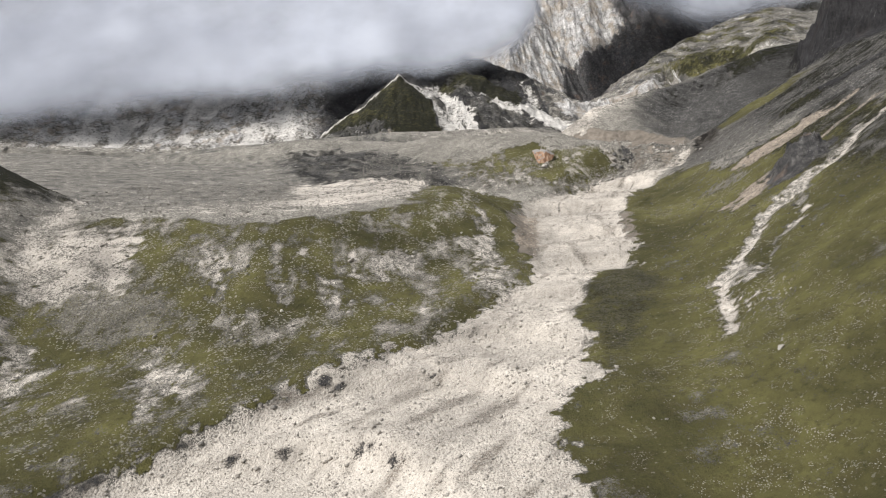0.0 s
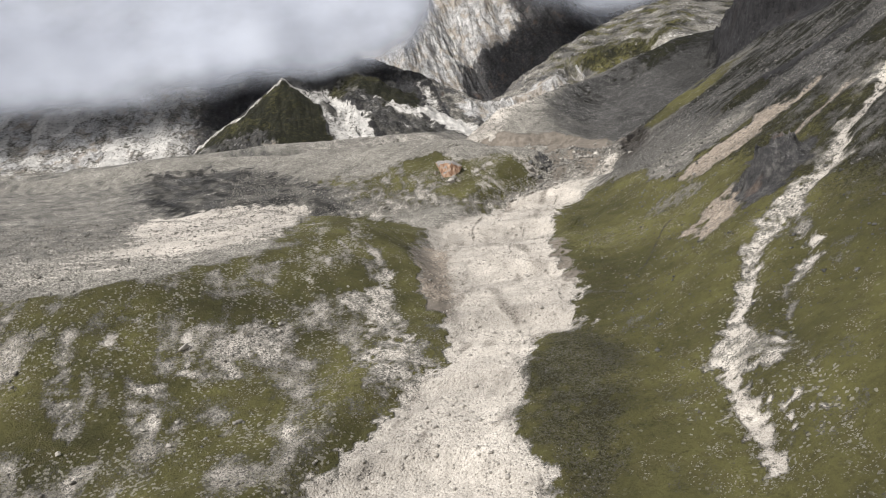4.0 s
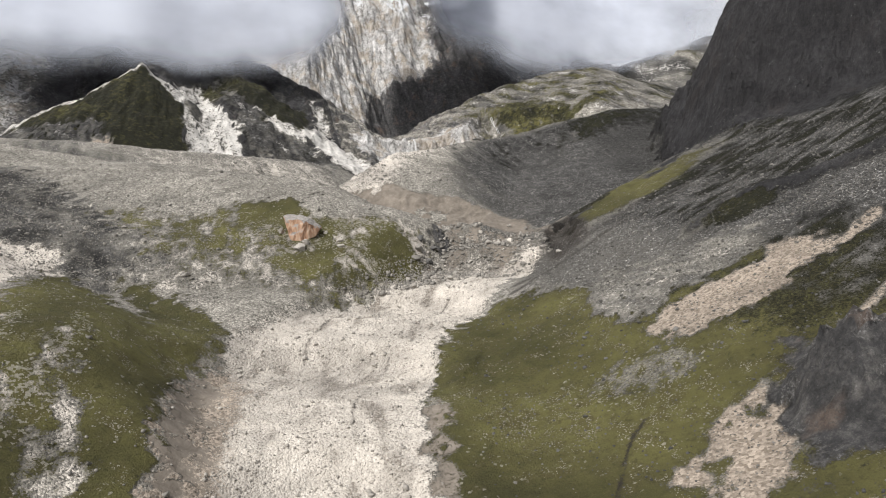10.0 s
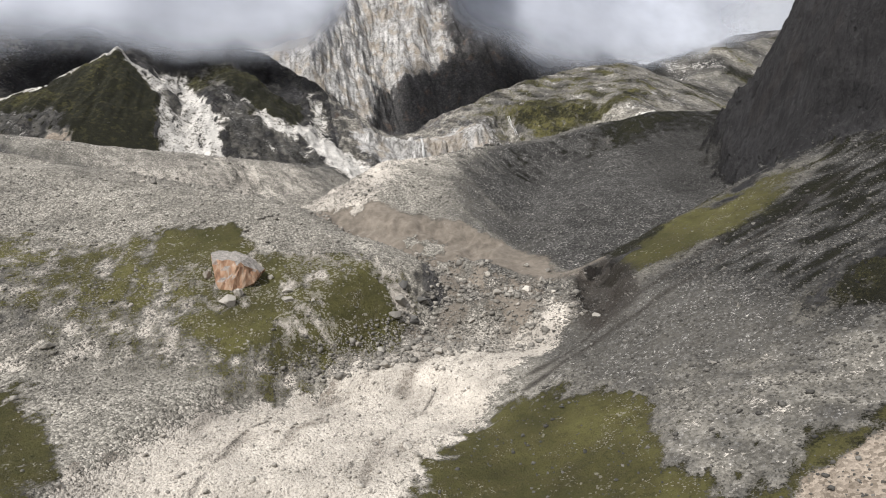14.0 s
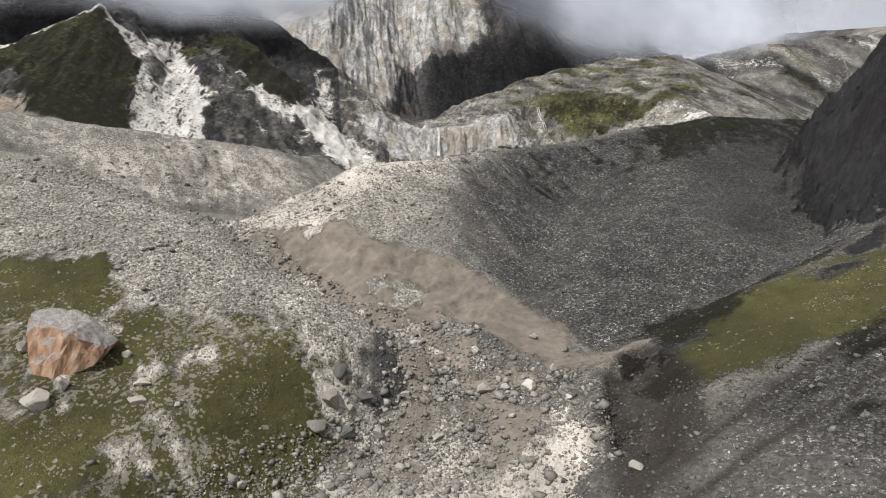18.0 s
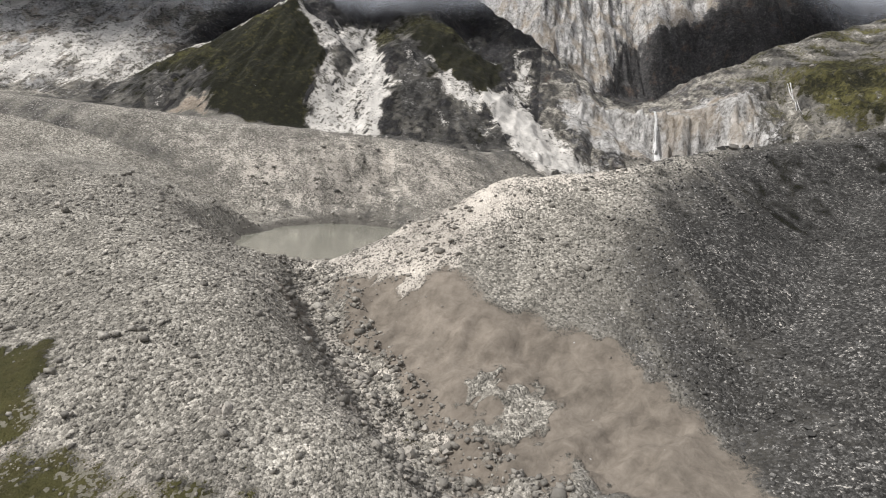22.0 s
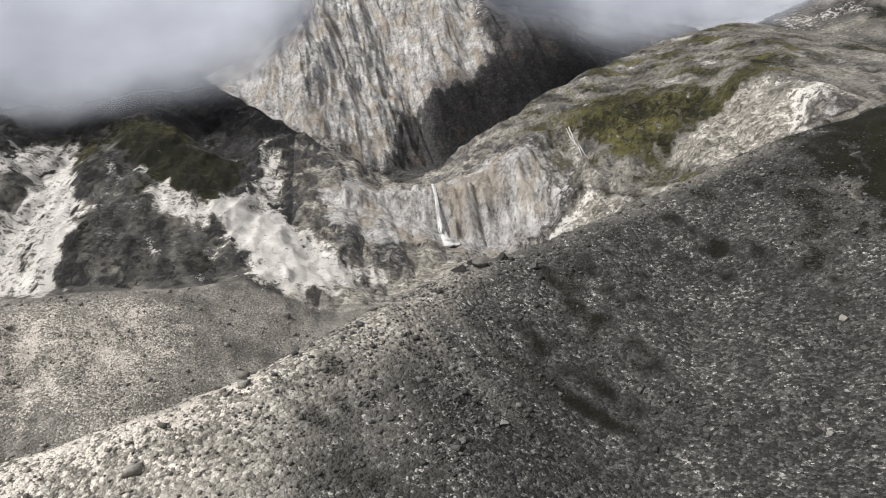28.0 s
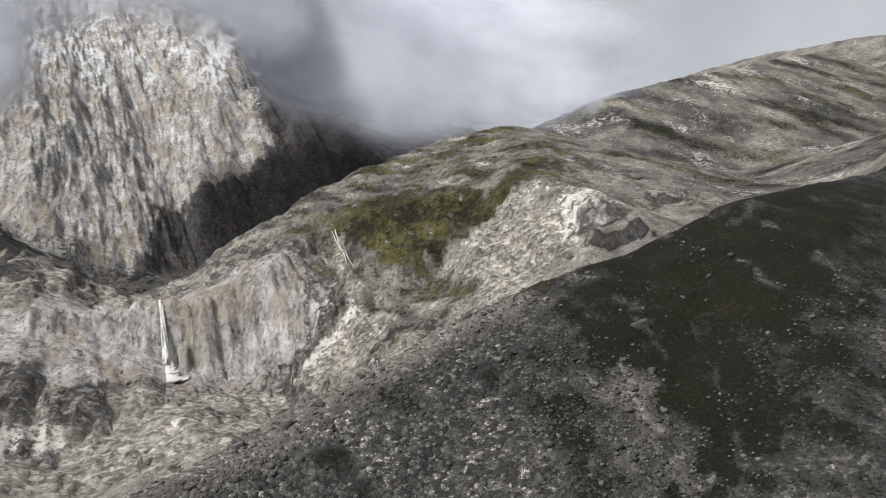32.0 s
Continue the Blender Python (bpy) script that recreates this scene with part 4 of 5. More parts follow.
UNEVEN = {"speckle": (5.0, 0.75), "far_scree": (70.0, 0.7), "dome_scree": (26.0, 0.6), "dull_turf": (30.0, 0.4), "dark_scree": (22.0, 0.5), "scree": (14.0, 0.22), "grey_scree": (9.0, 0.4), "turf": (13.0, 0.3), "stone_strip": (5.0, 0.5), "earth": (9.0, 0.25), "pale_scree": (12.0, 0.5)}


def patch(x, y, outline, soft, rag, seed, size=9.0):
    """1 inside an outline of plan points, 0 outside, with a torn rim."""
    px, py, m = [p[0] for p in outline], [p[1] for p in outline], 2 * soft + 4 * rag + 6
    w = within(x, y, min(px) - m, max(px) + m, min(py) - m, max(py) + m)
    u, v = x[w], y[w]
    if not u.size:
        return w, None
    ring = outline + outline[:1]
    inside = np.zeros(u.shape, bool)
    for p, q in zip(ring[:-1], ring[1:]):
        if p[1] != q[1]:
            inside ^= ((p[1] > v) != (q[1] > v)) & (u < (q[0] - p[0]) * (v - p[1]) / (q[1] - p[1]) + p[0])
    soft, rag = 1.8 * soft + 2, 1.7 * rag
    d = along(u, v, ring)[0] * np.where(inside, 1, -1)
    grow = 1 + 1.2 * (np.mean(py) > 1200)
    return w, np.clip(0.5 + (d + 1.6 * rag * fbm(u, v, size * grow, 4, seed, 0.6)) / soft, 0, 1)


def paint(c, x, y):
    """Lays the patches of ground that have a shape of their own over the rest, one after another."""
    count = 0

    def lay(kind, soft, rag, thin, outline):
        nonlocal count
        count += 1
        w, m = patch(x, y, outline, soft, rag, 600 + 7 * count)
        if m is None:
            return
        if thin:
            u, v = x[w], y[w]
            far = np.mean([p[1] for p in outline]) > 1200
            grain = fbm(u * (2.0 if far else 1.3), v * (0.5 if far else 0.9), 9 if far else 6, 4, 900 + count, 0.65)
            m = m * np.clip(1 - 2.4 * np.clip(grain - 0.42 + thin, 0, 1), 0, 1)
        for n, (key, goal) in enumerate(GROUND_KINDS[kind].items()):
            if goal and kind in UNEVEN:
                size, spread = UNEVEN[kind]
                goal = np.clip(goal + spread * fbm(x[w] + 0.5 * y[w], 0.4 * y[w] - 0.15 * x[w], size, 4, 850 + 11 * n, 0.6), 0, 1.2)
            c[key][w] += (goal - c[key][w]) * m

    lay("scree", 10, 6, 0, [(-80, 860), (20, 800), (60, 790), (130, 760), (200, 745), (205, 770), (160, 830), (110, 900), (60, 960), (-80, 975)])      # rubble of the hill top
    lay("far_scree", 40, 20, 0, [(800, 1250), (2400, 1300), (2400, 2400), (1300, 2300), (860, 1780), (840, 1500)])      # far slopes
    lay("grey_scree", 12, 10, 0.1, [(-896, 1438), (-407, 1064), (-223, 1020), (-49, 876), (33, 712), (-17, 604), (-86, 599), (-156, 552), (-241, 510), (-282, 440)])      # back of the bench, its shade put in as greyer scree
    lay("dark_scree", 8, 8, 0.1, [(-219, 1019), (-141, 1029), (-49, 869), (33, 716), (-40, 661), (-129, 740), (-171, 797)])      # slope behind the bench, its shade put in as dark scree
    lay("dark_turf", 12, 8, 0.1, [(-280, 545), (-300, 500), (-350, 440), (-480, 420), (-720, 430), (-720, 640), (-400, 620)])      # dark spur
    lay("dark_turf", 6, 5, 0, [(-53, 1437), (-18, 1423), (4, 1384), (11, 1324), (17, 1286), (24, 1258), (-16, 1258), (-57, 1258), (-77, 1258), (-73, 1264), (-77, 1286), (-77, 1320), (-79, 1386), (-68, 1417)])      # dark green face of the pyramid, cloud shade put into its colour too
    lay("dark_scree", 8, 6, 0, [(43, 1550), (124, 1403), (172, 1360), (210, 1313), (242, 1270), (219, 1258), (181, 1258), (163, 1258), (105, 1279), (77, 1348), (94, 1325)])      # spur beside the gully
    lay("gully", 4, 5, 0.35, [(-49, 1444), (-16, 1416), (4, 1397), (14, 1352), (17, 1307), (28, 1258), (54, 1258), (62, 1293), (74, 1295), (89, 1258), (91, 1276), (80, 1336), (95, 1322), (78, 1382), (33, 1491), (19, 1558), (-10, 1531), (-19, 1486), (-14, 1428), (-45, 1461)])      # white scree gully
    lay("dark_scree", 2, 2, 0, [(8, 1433), (24, 1431), (32, 1385), (27, 1371), (15, 1375), (8, 1391)])      # dark rock island in it
    lay("pale", 3, 3, 0.2, [(9, 1540), (53, 1400), (74, 1327), (89, 1258), (91, 1271), (80, 1326), (58, 1404), (24, 1526)])      # its main strand
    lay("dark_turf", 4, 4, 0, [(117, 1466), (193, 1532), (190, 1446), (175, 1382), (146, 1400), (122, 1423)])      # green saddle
    lay("gully", 3, 3, 0.15, [(122, 1397), (137, 1417), (161, 1375), (182, 1374), (178, 1352), (162, 1348), (139, 1365)])      # strip of scree
    lay("pale_scree", 6, 5, 0.2, [(205, 1503), (220, 1544), (228, 1493), (223, 1438), (216, 1390), (200, 1400), (206, 1450)])      # faint head of the white gully
    lay("white", 16, 8, 0.15, [(205, 1400), (222, 1420), (248, 1386), (271, 1339), (300, 1343), (252, 1273), (226, 1278), (206, 1318), (196, 1362)])      # white gully, the sun patch on it put in as whiter scree
    lay("gully", 4, 4, 0.2, [(150, 1905), (266, 1890), (306, 1925), (340, 1950), (266, 1925), (200, 1915)])      # foot of the wall
    lay("gully", 5, 5, 0.3, [(-353, 1438), (-308, 1453), (-250, 1465), (-160, 1432), (-70, 1455), (-62, 1445), (-150, 1415), (-250, 1440), (-346, 1425)])      # pale ridge
    lay("gully", 8, 8, 0.5, [(-447, 1564), (-371, 1567), (-300, 1586), (-270, 1549), (-258, 1509), (-311, 1456), (-355, 1441)])      # pale far slope
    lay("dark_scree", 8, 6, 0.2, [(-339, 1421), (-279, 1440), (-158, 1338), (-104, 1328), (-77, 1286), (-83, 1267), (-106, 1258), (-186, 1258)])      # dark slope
    lay("ochre", 4, 4, 0.2, [(-94, 1280), (-74, 1281), (-68, 1256), (-101, 1258), (-98, 1261)])      # tan scree
    lay("pale_scree", 14, 8, 0.2, [(-13, 1081), (31, 1104), (97, 1154), (165, 1197), (190, 1180), (172, 1151), (125, 1110), (93, 1072), (62, 1062), (23, 1076)])      # slope above lake
    lay("dark_rock", 8, 8, 0, [(404, 2079), (503, 2135), (560, 2140), (596, 2179), (722, 2190), (972, 2481), (1033, 2458), (776, 2179), (359, 1897)])      # shaded gully of the wall, its shade put in as darker rock
    lay("light_and_lit_rock", 12, 10, 0.1, [(144, 2029), (226, 2059), (365, 2252), (532, 2295), (628, 2200), (565, 2155), (503, 2135), (404, 2079), (327, 1932), (257, 1926), (184, 1984)])      # sunlit wall, its light put in as paler rock
    lay("dome_scree", 30, 14, 0, [(480, 1330), (560, 1300), (700, 1330), (850, 1500), (860, 1700), (740, 1730), (600, 1720), (520, 1690), (490, 1560), (500, 1450)])      # rounded hill
    lay("dull_turf", 10, 8, 0.12, [(536, 1515), (590, 1540), (632, 1485), (654, 1380), (725, 1448), (720, 1413), (648, 1368), (619, 1385), (577, 1399), (558, 1442), (535, 1482)])      # grass cap
    lay("scree", 8, 6, 0.1, [(655, 1372), (660, 1325), (634, 1265), (606, 1271), (579, 1288), (588, 1372), (623, 1373)])      # scree fan of dome
    lay("scree", 6, 5, 0.2, [(456, 1380), (496, 1392), (536, 1382), (521, 1348), (494, 1337), (459, 1360)])      # lower fan
    lay("ochre_rock", 6, 6, 0.1, [(268, 1464), (312, 1525), (374, 1467), (425, 1466), (453, 1451), (468, 1424), (457, 1418), (430, 1418), (386, 1402), (350, 1404), (323, 1390), (274, 1418)])      # rock step
    lay("scree", 3, 2, 0.1, [(535, 1518), (539, 1502), (525, 1436), (518, 1402), (514, 1406), (524, 1465)])      # cascade bed
    lay("dark_turf", 6, 6, 0.45, [(438, 994), (461, 994), (491, 988), (532, 991), (426, 933), (415, 949), (417, 957), (427, 977)])      # grass of the ridge end, cloud shade put into its dark colour
    lay("grey_scree", 3, 3, 0.2, [(426, 977), (426, 975), (423, 967), (417, 957), (412, 950), (411, 953), (417, 962)])      # grey path
    lay("speckle_dark", 3, 3, 0.3, [(345, 983), (340, 960), (335, 939), (332, 936), (333, 953)])      # dark strip
    lay("speckle_dark", 3, 3, 0.3, [(415, 985), (423, 983), (397, 939), (383, 921), (381, 923), (396, 954)])      # dark strip
    lay("speckle_dark", 3, 3, 0.4, [(275, 931), (280, 913), (282, 904), (278, 903), (273, 917)])      # dark strip
    lay("scree", 5, 4, 0, [(122, 770), (131, 786), (156, 799), (170, 831), (191, 809), (204, 786), (188, 749), (169, 756), (153, 757), (138, 757), (127, 759)])      # scree on the hill
    lay("speckle", 5, 4, 0, [(85, 777), (122, 770), (127, 759), (153, 757), (169, 756), (188, 749), (194, 739), (193, 732), (187, 719), (189, 704), (115, 699)])      # stony grass of the hill
    lay("turf", 3, 3, 0.2, [(79, 794), (87, 791), (90, 780), (85, 778)])
    lay("turf", 3, 3, 0.3, [(97, 785), (118, 782), (121, 767), (112, 761), (100, 769)])
    lay("turf", 4, 4, 0.15, [(162, 731), (172, 739), (182, 742), (184, 731), (187, 724), (179, 717), (171, 712), (163, 710), (159, 720), (160, 726)])
    lay("turf", 3, 3, 0.2, [(111, 708), (118, 717), (126, 722), (127, 713), (121, 707), (119, 700), (114, 700)])
    lay("turf", 3, 3, 0.25, [(124, 755), (137, 759), (138, 743), (133, 732), (127, 733), (127, 744)])
    lay("earth", 4, 4, 0.1, [(166, 850), (177, 831), (192, 813), (210, 801), (235, 783), (244, 830), (216, 836)])      # cut bank
    lay("crag", 3, 3, 0.1, [(202, 755), (212, 770), (214, 746), (217, 740), (206, 736), (200, 743)])      # outcrop
    lay("pale", 3, 3, 0.3, [(179, 744), (187, 744), (194, 739), (192, 732), (187, 728), (182, 735)])
    lay("silt", 3, 3, 0.1, [(213, 767), (220, 761), (221, 747), (217, 732), (209, 727), (202, 705), (190, 704), (200, 717), (213, 731), (217, 740), (214, 751)])
    lay("earth", 4, 4, 0.1, [(245, 833), (259, 817), (268, 796), (260, 774), (251, 780), (238, 800)])
    lay("wet", 2, 2, 0, [(280, 720), (286, 706), (284, 698), (285, 688), (279, 682), (273, 679), (264, 674), (260, 672), (256, 679), (264, 688), (274, 696), (279, 709)])      # wet pit
    lay("silt", 2, 2, 0, [(277, 756), (286, 744), (287, 732), (285, 725), (277, 726), (270, 737)])      # silt pool
    lay("turf", 4, 3, 0.05, [(296, 724), (309, 727), (327, 735), (338, 740), (345, 730), (359, 720), (358, 708), (348, 696), (332, 695), (318, 701), (307, 701), (297, 705), (291, 715)])      # green bench
    lay("dark_turf", 4, 3, 0.1, [(301, 756), (331, 771), (332, 738), (311, 727), (298, 727)])
    lay("dark_rock", 2, 2, 0, [(287, 734), (293, 727), (305, 727), (308, 725), (295, 722), (291, 723), (286, 731)])
    lay("turf", 4, 4, 0.08, [(-18, 702), (17, 676), (48, 596), (62, 601), (61, 582), (54, 541), (56, 519), (52, 506), (49, 493), (39, 478), (4, 471), (-2, 491), (11, 507), (15, 526), (7, 525), (5, 542)])      # nose
    lay("speckle", 3, 3, 0.1, [(-8, 511), (-5, 520), (0, 533), (-2, 554), (3, 579), (7, 571), (5, 542), (7, 525), (15, 526), (11, 507), (1, 498), (-3, 492)])
    lay("pale", 3, 3, 0.05, [(-36, 601), (-33, 658), (-23, 718), (-19, 713), (-17, 649), (-18, 588), (-23, 560)])
    lay("stone_strip", 2, 3, 0.1, [(23, 566), (26, 567), (27, 550), (31, 533), (36, 518), (39, 501), (39, 479), (26, 476), (26, 488), (26, 500), (27, 512), (27, 524), (24, 538), (22, 552)])
    lay("stone_strip", 3, 3, 0.2, [(6, 473), (14, 479), (22, 479), (26, 476), (6, 472)])
    lay("ochre", 3, 4, 0.15, [(69, 606), (72, 594), (68, 561), (68, 532), (64, 508), (61, 481), (53, 481), (49, 493), (52, 506), (56, 519), (54, 541), (61, 582)])
    lay("earth", 3, 4, 0.25, [(61, 577), (70, 593), (65, 539), (65, 511), (57, 503), (55, 523)])
    lay("turf", 4, 4, 0.06, [(167, 604), (184, 631), (214, 650), (237, 632), (244, 614), (229, 579), (236, 551), (238, 525), (251, 509), (248, 488), (233, 474), (232, 482), (217, 478), (209, 472), (193, 469), (188, 453), (183, 438), (183, 414), (132, 464), (143, 509), (152, 548)])      # turf slope
    lay("speckle_grey", 3, 3, 0.2, [(196, 542), (226, 529), (234, 508), (228, 500), (211, 507), (203, 518)])
    lay("ochre", 2, 3, 0.05, [(231, 547), (247, 549), (266, 543), (276, 535), (279, 524), (268, 513), (249, 520), (238, 525), (231, 537)])
    lay("ochre", 3, 3, 0.25, [(232, 482), (224, 464), (214, 448), (205, 441), (199, 440), (188, 439), (186, 444), (192, 457), (191, 467), (193, 468), (203, 467), (209, 472), (217, 478), (221, 476)])
    lay("turf", 2, 2, 0.1, [(199, 464), (202, 460), (197, 451), (193, 450), (193, 456)])
    lay("crag", 3, 3, 0.05, [(248, 487), (249, 472), (246, 455), (266, 458), (246, 440), (238, 439), (231, 432), (225, 430), (219, 432), (215, 439), (218, 449), (220, 459), (226, 468), (233, 474), (239, 474)])      # crag
    lay("bank", 2, 3, 0.1, [(153, 547), (144, 515), (139, 482), (129, 466), (133, 486), (136, 516), (146, 553)])      # flood bank
    lay("stone_strip", 1.5, 2.5, 0.15, [(330, 474), (294, 463), (253, 425), (243, 405), (237, 415), (215, 400), (200, 372), (190, 358), (181, 354), (173, 355), (166, 343), (154, 333), (154, 337), (166, 346), (173, 360), (179, 362), (191, 363), (196, 373), (202, 389), (211, 405), (209, 408), (197, 394), (183, 389), (172, 374), (157, 361), (152, 345), (152, 326), (145, 317), (131, 342), (146, 359), (153, 366), (174, 384), (184, 399), (204, 417), (223, 427), (241, 422), (276, 451), (309, 467)])      # stream
    lay("pale_scree", 4, 4, 0.15, [(-251, 387), (-271, 446), (-272, 500), (-285, 558), (-249, 468), (-218, 451), (-191, 410), (-195, 387), (-234, 388)])      # bright fan
    lay("speckle_grey", 4, 4, 0.2, [(-205, 404), (-156, 386), (-147, 368), (-155, 356), (-189, 352), (-223, 380)])
    lay("stone_strip", 3, 4, 0.3, [(-150, 311), (-144, 328), (-126, 323), (-122, 307), (-126, 276), (-137, 287)])
    lay("stone_strip", 3, 4, 0.3, [(-153, 430), (-135, 429), (-127, 413), (-130, 385), (-141, 399)])
    lay("stone_strip", 3, 4, 0.3, [(-233, 354), (-218, 353), (-191, 310), (-198, 303), (-211, 317)])
    lay("stone_strip", 2, 3, 0.4, [(-105, 422), (-97, 411), (-89, 378), (-94, 377), (-101, 400)])
    lay("stone_strip", 2, 3, 0.3, [(-74, 405), (-63, 403), (-62, 380), (-70, 383)])
    lay("stone_strip", 2, 3, 0.3, [(-41, 440), (-31, 452), (-12, 441), (-17, 419), (-34, 415)])
    lay("stone_strip", 2, 4, 0.25, [(-45, 423), (-46, 440), (-41, 444), (-27, 442), (-17, 434), (-17, 423), (-31, 424), (-38, 410), (-42, 411)])
    lay("stone_strip", 2, 3, 0.3, [(-60, 426), (-55, 426), (-48, 416), (-49, 406), (-55, 409)])
    lay("stone_strip", 3, 4, 0.3, [(4, 471), (19, 484), (30, 479), (40, 437), (47, 417), (42, 394), (16, 392), (14, 422), (26, 441), (23, 464), (10, 462)])
    lay("pale_warm", 4, 4, 0.1, [(157, 885), (174, 892), (190, 907), (215, 909), (222, 900), (205, 883), (197, 859), (190, 853), (175, 862), (162, 875)])      # nose of the ridge, its warm sunlight put in as paler rubble
    lay("earth", 3, 3, 0.05, [(171, 864), (190, 851), (194, 847), (205, 835), (224, 836), (239, 826), (251, 821), (259, 807), (260, 803), (207, 803), (191, 822), (182, 835), (171, 846)])      # scarp of the breach
    lay("scree", 5, 4, 0.3, [(210, 820), (218, 827), (230, 823), (233, 812), (227, 803), (218, 802)])      # rubble in the scarp
    lay("stone_strip", 3, 2, 0.05, [(107, 925), (151, 871), (166, 847), (183, 834), (198, 815), (207, 803), (184, 784), (170, 829), (157, 857)])      # rubble floor of the breach
    lay("brown", 4, 4, 0.1, [(78, 376), (98, 414), (116, 413), (119, 387), (110, 360)])      # brown bank
    lay("brown", 5, 4, 0.1, [(80, 386), (95, 409), (115, 421), (118, 376), (93, 319), (65, 282), (67, 312), (65, 341)])      # brown bank, the shade on it put in as darker turf
    lay("turf", 3, 3, 0.05, [(161, 585), (176, 600), (200, 631), (219, 628), (238, 621), (241, 603), (232, 590), (229, 573), (231, 552), (222, 535), (215, 538), (159, 582)])      # turf tongue
    lay("turf", 3, 3, 0.1, [(232, 551), (249, 554), (291, 549), (285, 544), (263, 554), (237, 548), (230, 543)])      # turf strip
    lay("turf", 3, 3, 0.2, [(70, 786), (107, 788), (117, 760), (106, 750), (83, 769)])
    lay("turf", 3, 3, 0.2, [(156, 728), (175, 745), (185, 735), (180, 723), (160, 717)])
    lay("turf", 3, 3, 0.25, [(104, 706), (129, 720), (133, 704), (116, 696)])
    lay("turf", 4, 4, 0.1, [(20, 700), (34, 691), (60, 660), (72, 634), (69, 611), (51, 595)])      # turf below the hill
    lay("dark_turf", 3, 3, 0.1, [(303, 605), (319, 611), (331, 602), (336, 591), (322, 577), (305, 584), (301, 596)])      # dark outcrop
    lay("stone_strip", 3, 3, 0.2, [(81, 709), (86, 745), (96, 729), (93, 707), (105, 692), (98, 686)])
    lay("pale", 4, 5, 0.25, [(-138, 649), (-145, 732), (-97, 734), (-13, 723), (-24, 636), (-34, 555), (-61, 537), (-92, 576), (-102, 546)])      # pale bench top
    lay("speckle", 3, 3, 0.1, [(1, 514), (22, 558), (27, 585), (29, 546), (18, 508), (-3, 487), (-14, 487)])
    lay("speckle_dark", 2, 2, 0.2, [(444, 974), (445, 964), (442, 941), (438, 939), (440, 964)])
    lay("speckle_dark", 2, 2, 0.2, [(443, 965), (443, 963), (427, 942), (423, 937), (423, 939)])
    lay("speckle_dark", 2, 2, 0.2, [(387, 998), (392, 994), (396, 985), (391, 985), (389, 989)])
    lay("grey_scree", 3, 3, 0.05, [(243, 606), (232, 590), (230, 574), (231, 552), (250, 555), (292, 551), (309, 566), (276, 595), (257, 617)])      # scree tongue
    lay("black_scree", 24, 10, 0, [(403, 910), (431, 942), (498, 973), (532, 984), (481, 880), (482, 872), (411, 801), (369, 815), (379, 860)])      # hollow of the ridge, its shade put in as black scree
    lay("crag_dark", 7, 5, 0.03, [(354, 727), (425, 738), (440, 690), (480, 650), (640, 640), (660, 990), (540, 955), (486, 905), (452, 852), (436, 800), (428, 760)])      # dark crag, the shade on it put in as blacker rock
    c["wet"] = np.maximum(c["wet"], 0.75 * near(x, y, [(202, 497), (191, 489), (180, 476), (171, 464), (159, 454)], 1.0, 0.9, 95, 5))      # dark rill in the turf


XS = spaced(-2300, 2600, -125, 455, 1.75, 1.0125, 40)
YS = spaced(-1300, 3600, 190, 1045, 1.75, 1.0085, 9.5)
GX, GY = np.meshgrid(XS, YS)
PLAIN = height(GX, GY)
EXTRA, STEEP = relief(GX, GY, PLAIN)
GZ = PLAIN + EXTRA
STEEP = np.hypot(*np.gradient(GZ, YS, XS))
COVER = covers(GX, GY, GZ, STEEP)
paint(COVER, GX, GY)


def ground_at(x, y):
    """Height of the finished ground at one place or at many."""
    i = np.clip(np.searchsorted(XS, x) - 1, 0, len(XS) - 2)
    j = np.clip(np.searchsorted(YS, y) - 1, 0, len(YS) - 2)
    u, v = (x - XS[i]) / (XS[i + 1] - XS[i]), (y - YS[j]) / (YS[j + 1] - YS[j])
    return (GZ[j, i] * (1 - u) + GZ[j, i + 1] * u) * (1 - v) + (GZ[j + 1, i] * (1 - u) + GZ[j + 1, i + 1] * u) * v


def region_map(x, y):
    """Which landform each place belongs to: its number in LANDFORMS."""
    r = np.zeros(x.shape, int)
    wob = 6 * fbm(x, y, 40, 3, 111)
    dm, sm, _, _ = along(x, y, DARK_CREST)
    dh, sh, _, _ = along(x, y, HILL_CREST)
    r[(sh < 0) & (dh < 170) & (y > 690 + wob) & (x < 200) & (x > -500)] = 1
    r[(sh > 0) & (dh < 45)] = 1
    hill_base = rows_of(y, (690, 0.0), (735, 252), (800, 318), (870, 400), (960, 470))
    r[(sm < 0) & (dm < 230) & (y > 735) & (x > 165) & (x < 470 + wob) & (x - hill_base < 60)] = 2
    r[(sm > 0) & (dm < 70) & (x > 150)] = 2
    le, ls, _, _ = along(x, y, LEFT_EDGE)
    r[(r == 0) & (((ls > 0) & (y < 760)) | ((ls < 0) & (le < 120) & (x < 60 + wob))) & (y < 800) & (x > -700)] = 3
    df = along(x, y, FLOOD)[0]
    r[(df < flood_half(y) * 1.02 + 0.5 * wob) & (y < 868) & (y > -200)] = 4
    r[(x > 432 + wob) & (y > 640) & (y < 985) & (x < 1100)] = 5
    r[(y > 1300 + wob) & (x < 260)] = 6
    r[(y > 1390 + wob) & (y < 1500) & (x >= 260) & (x < 500)] = 7
    r[(y > 1300 + wob) & (x >= 500) & (y < 2000)] = 8
    r[(y > 2060 + 0.1 * np.abs(x - 400)) & (x > -400)] = 9
    return r


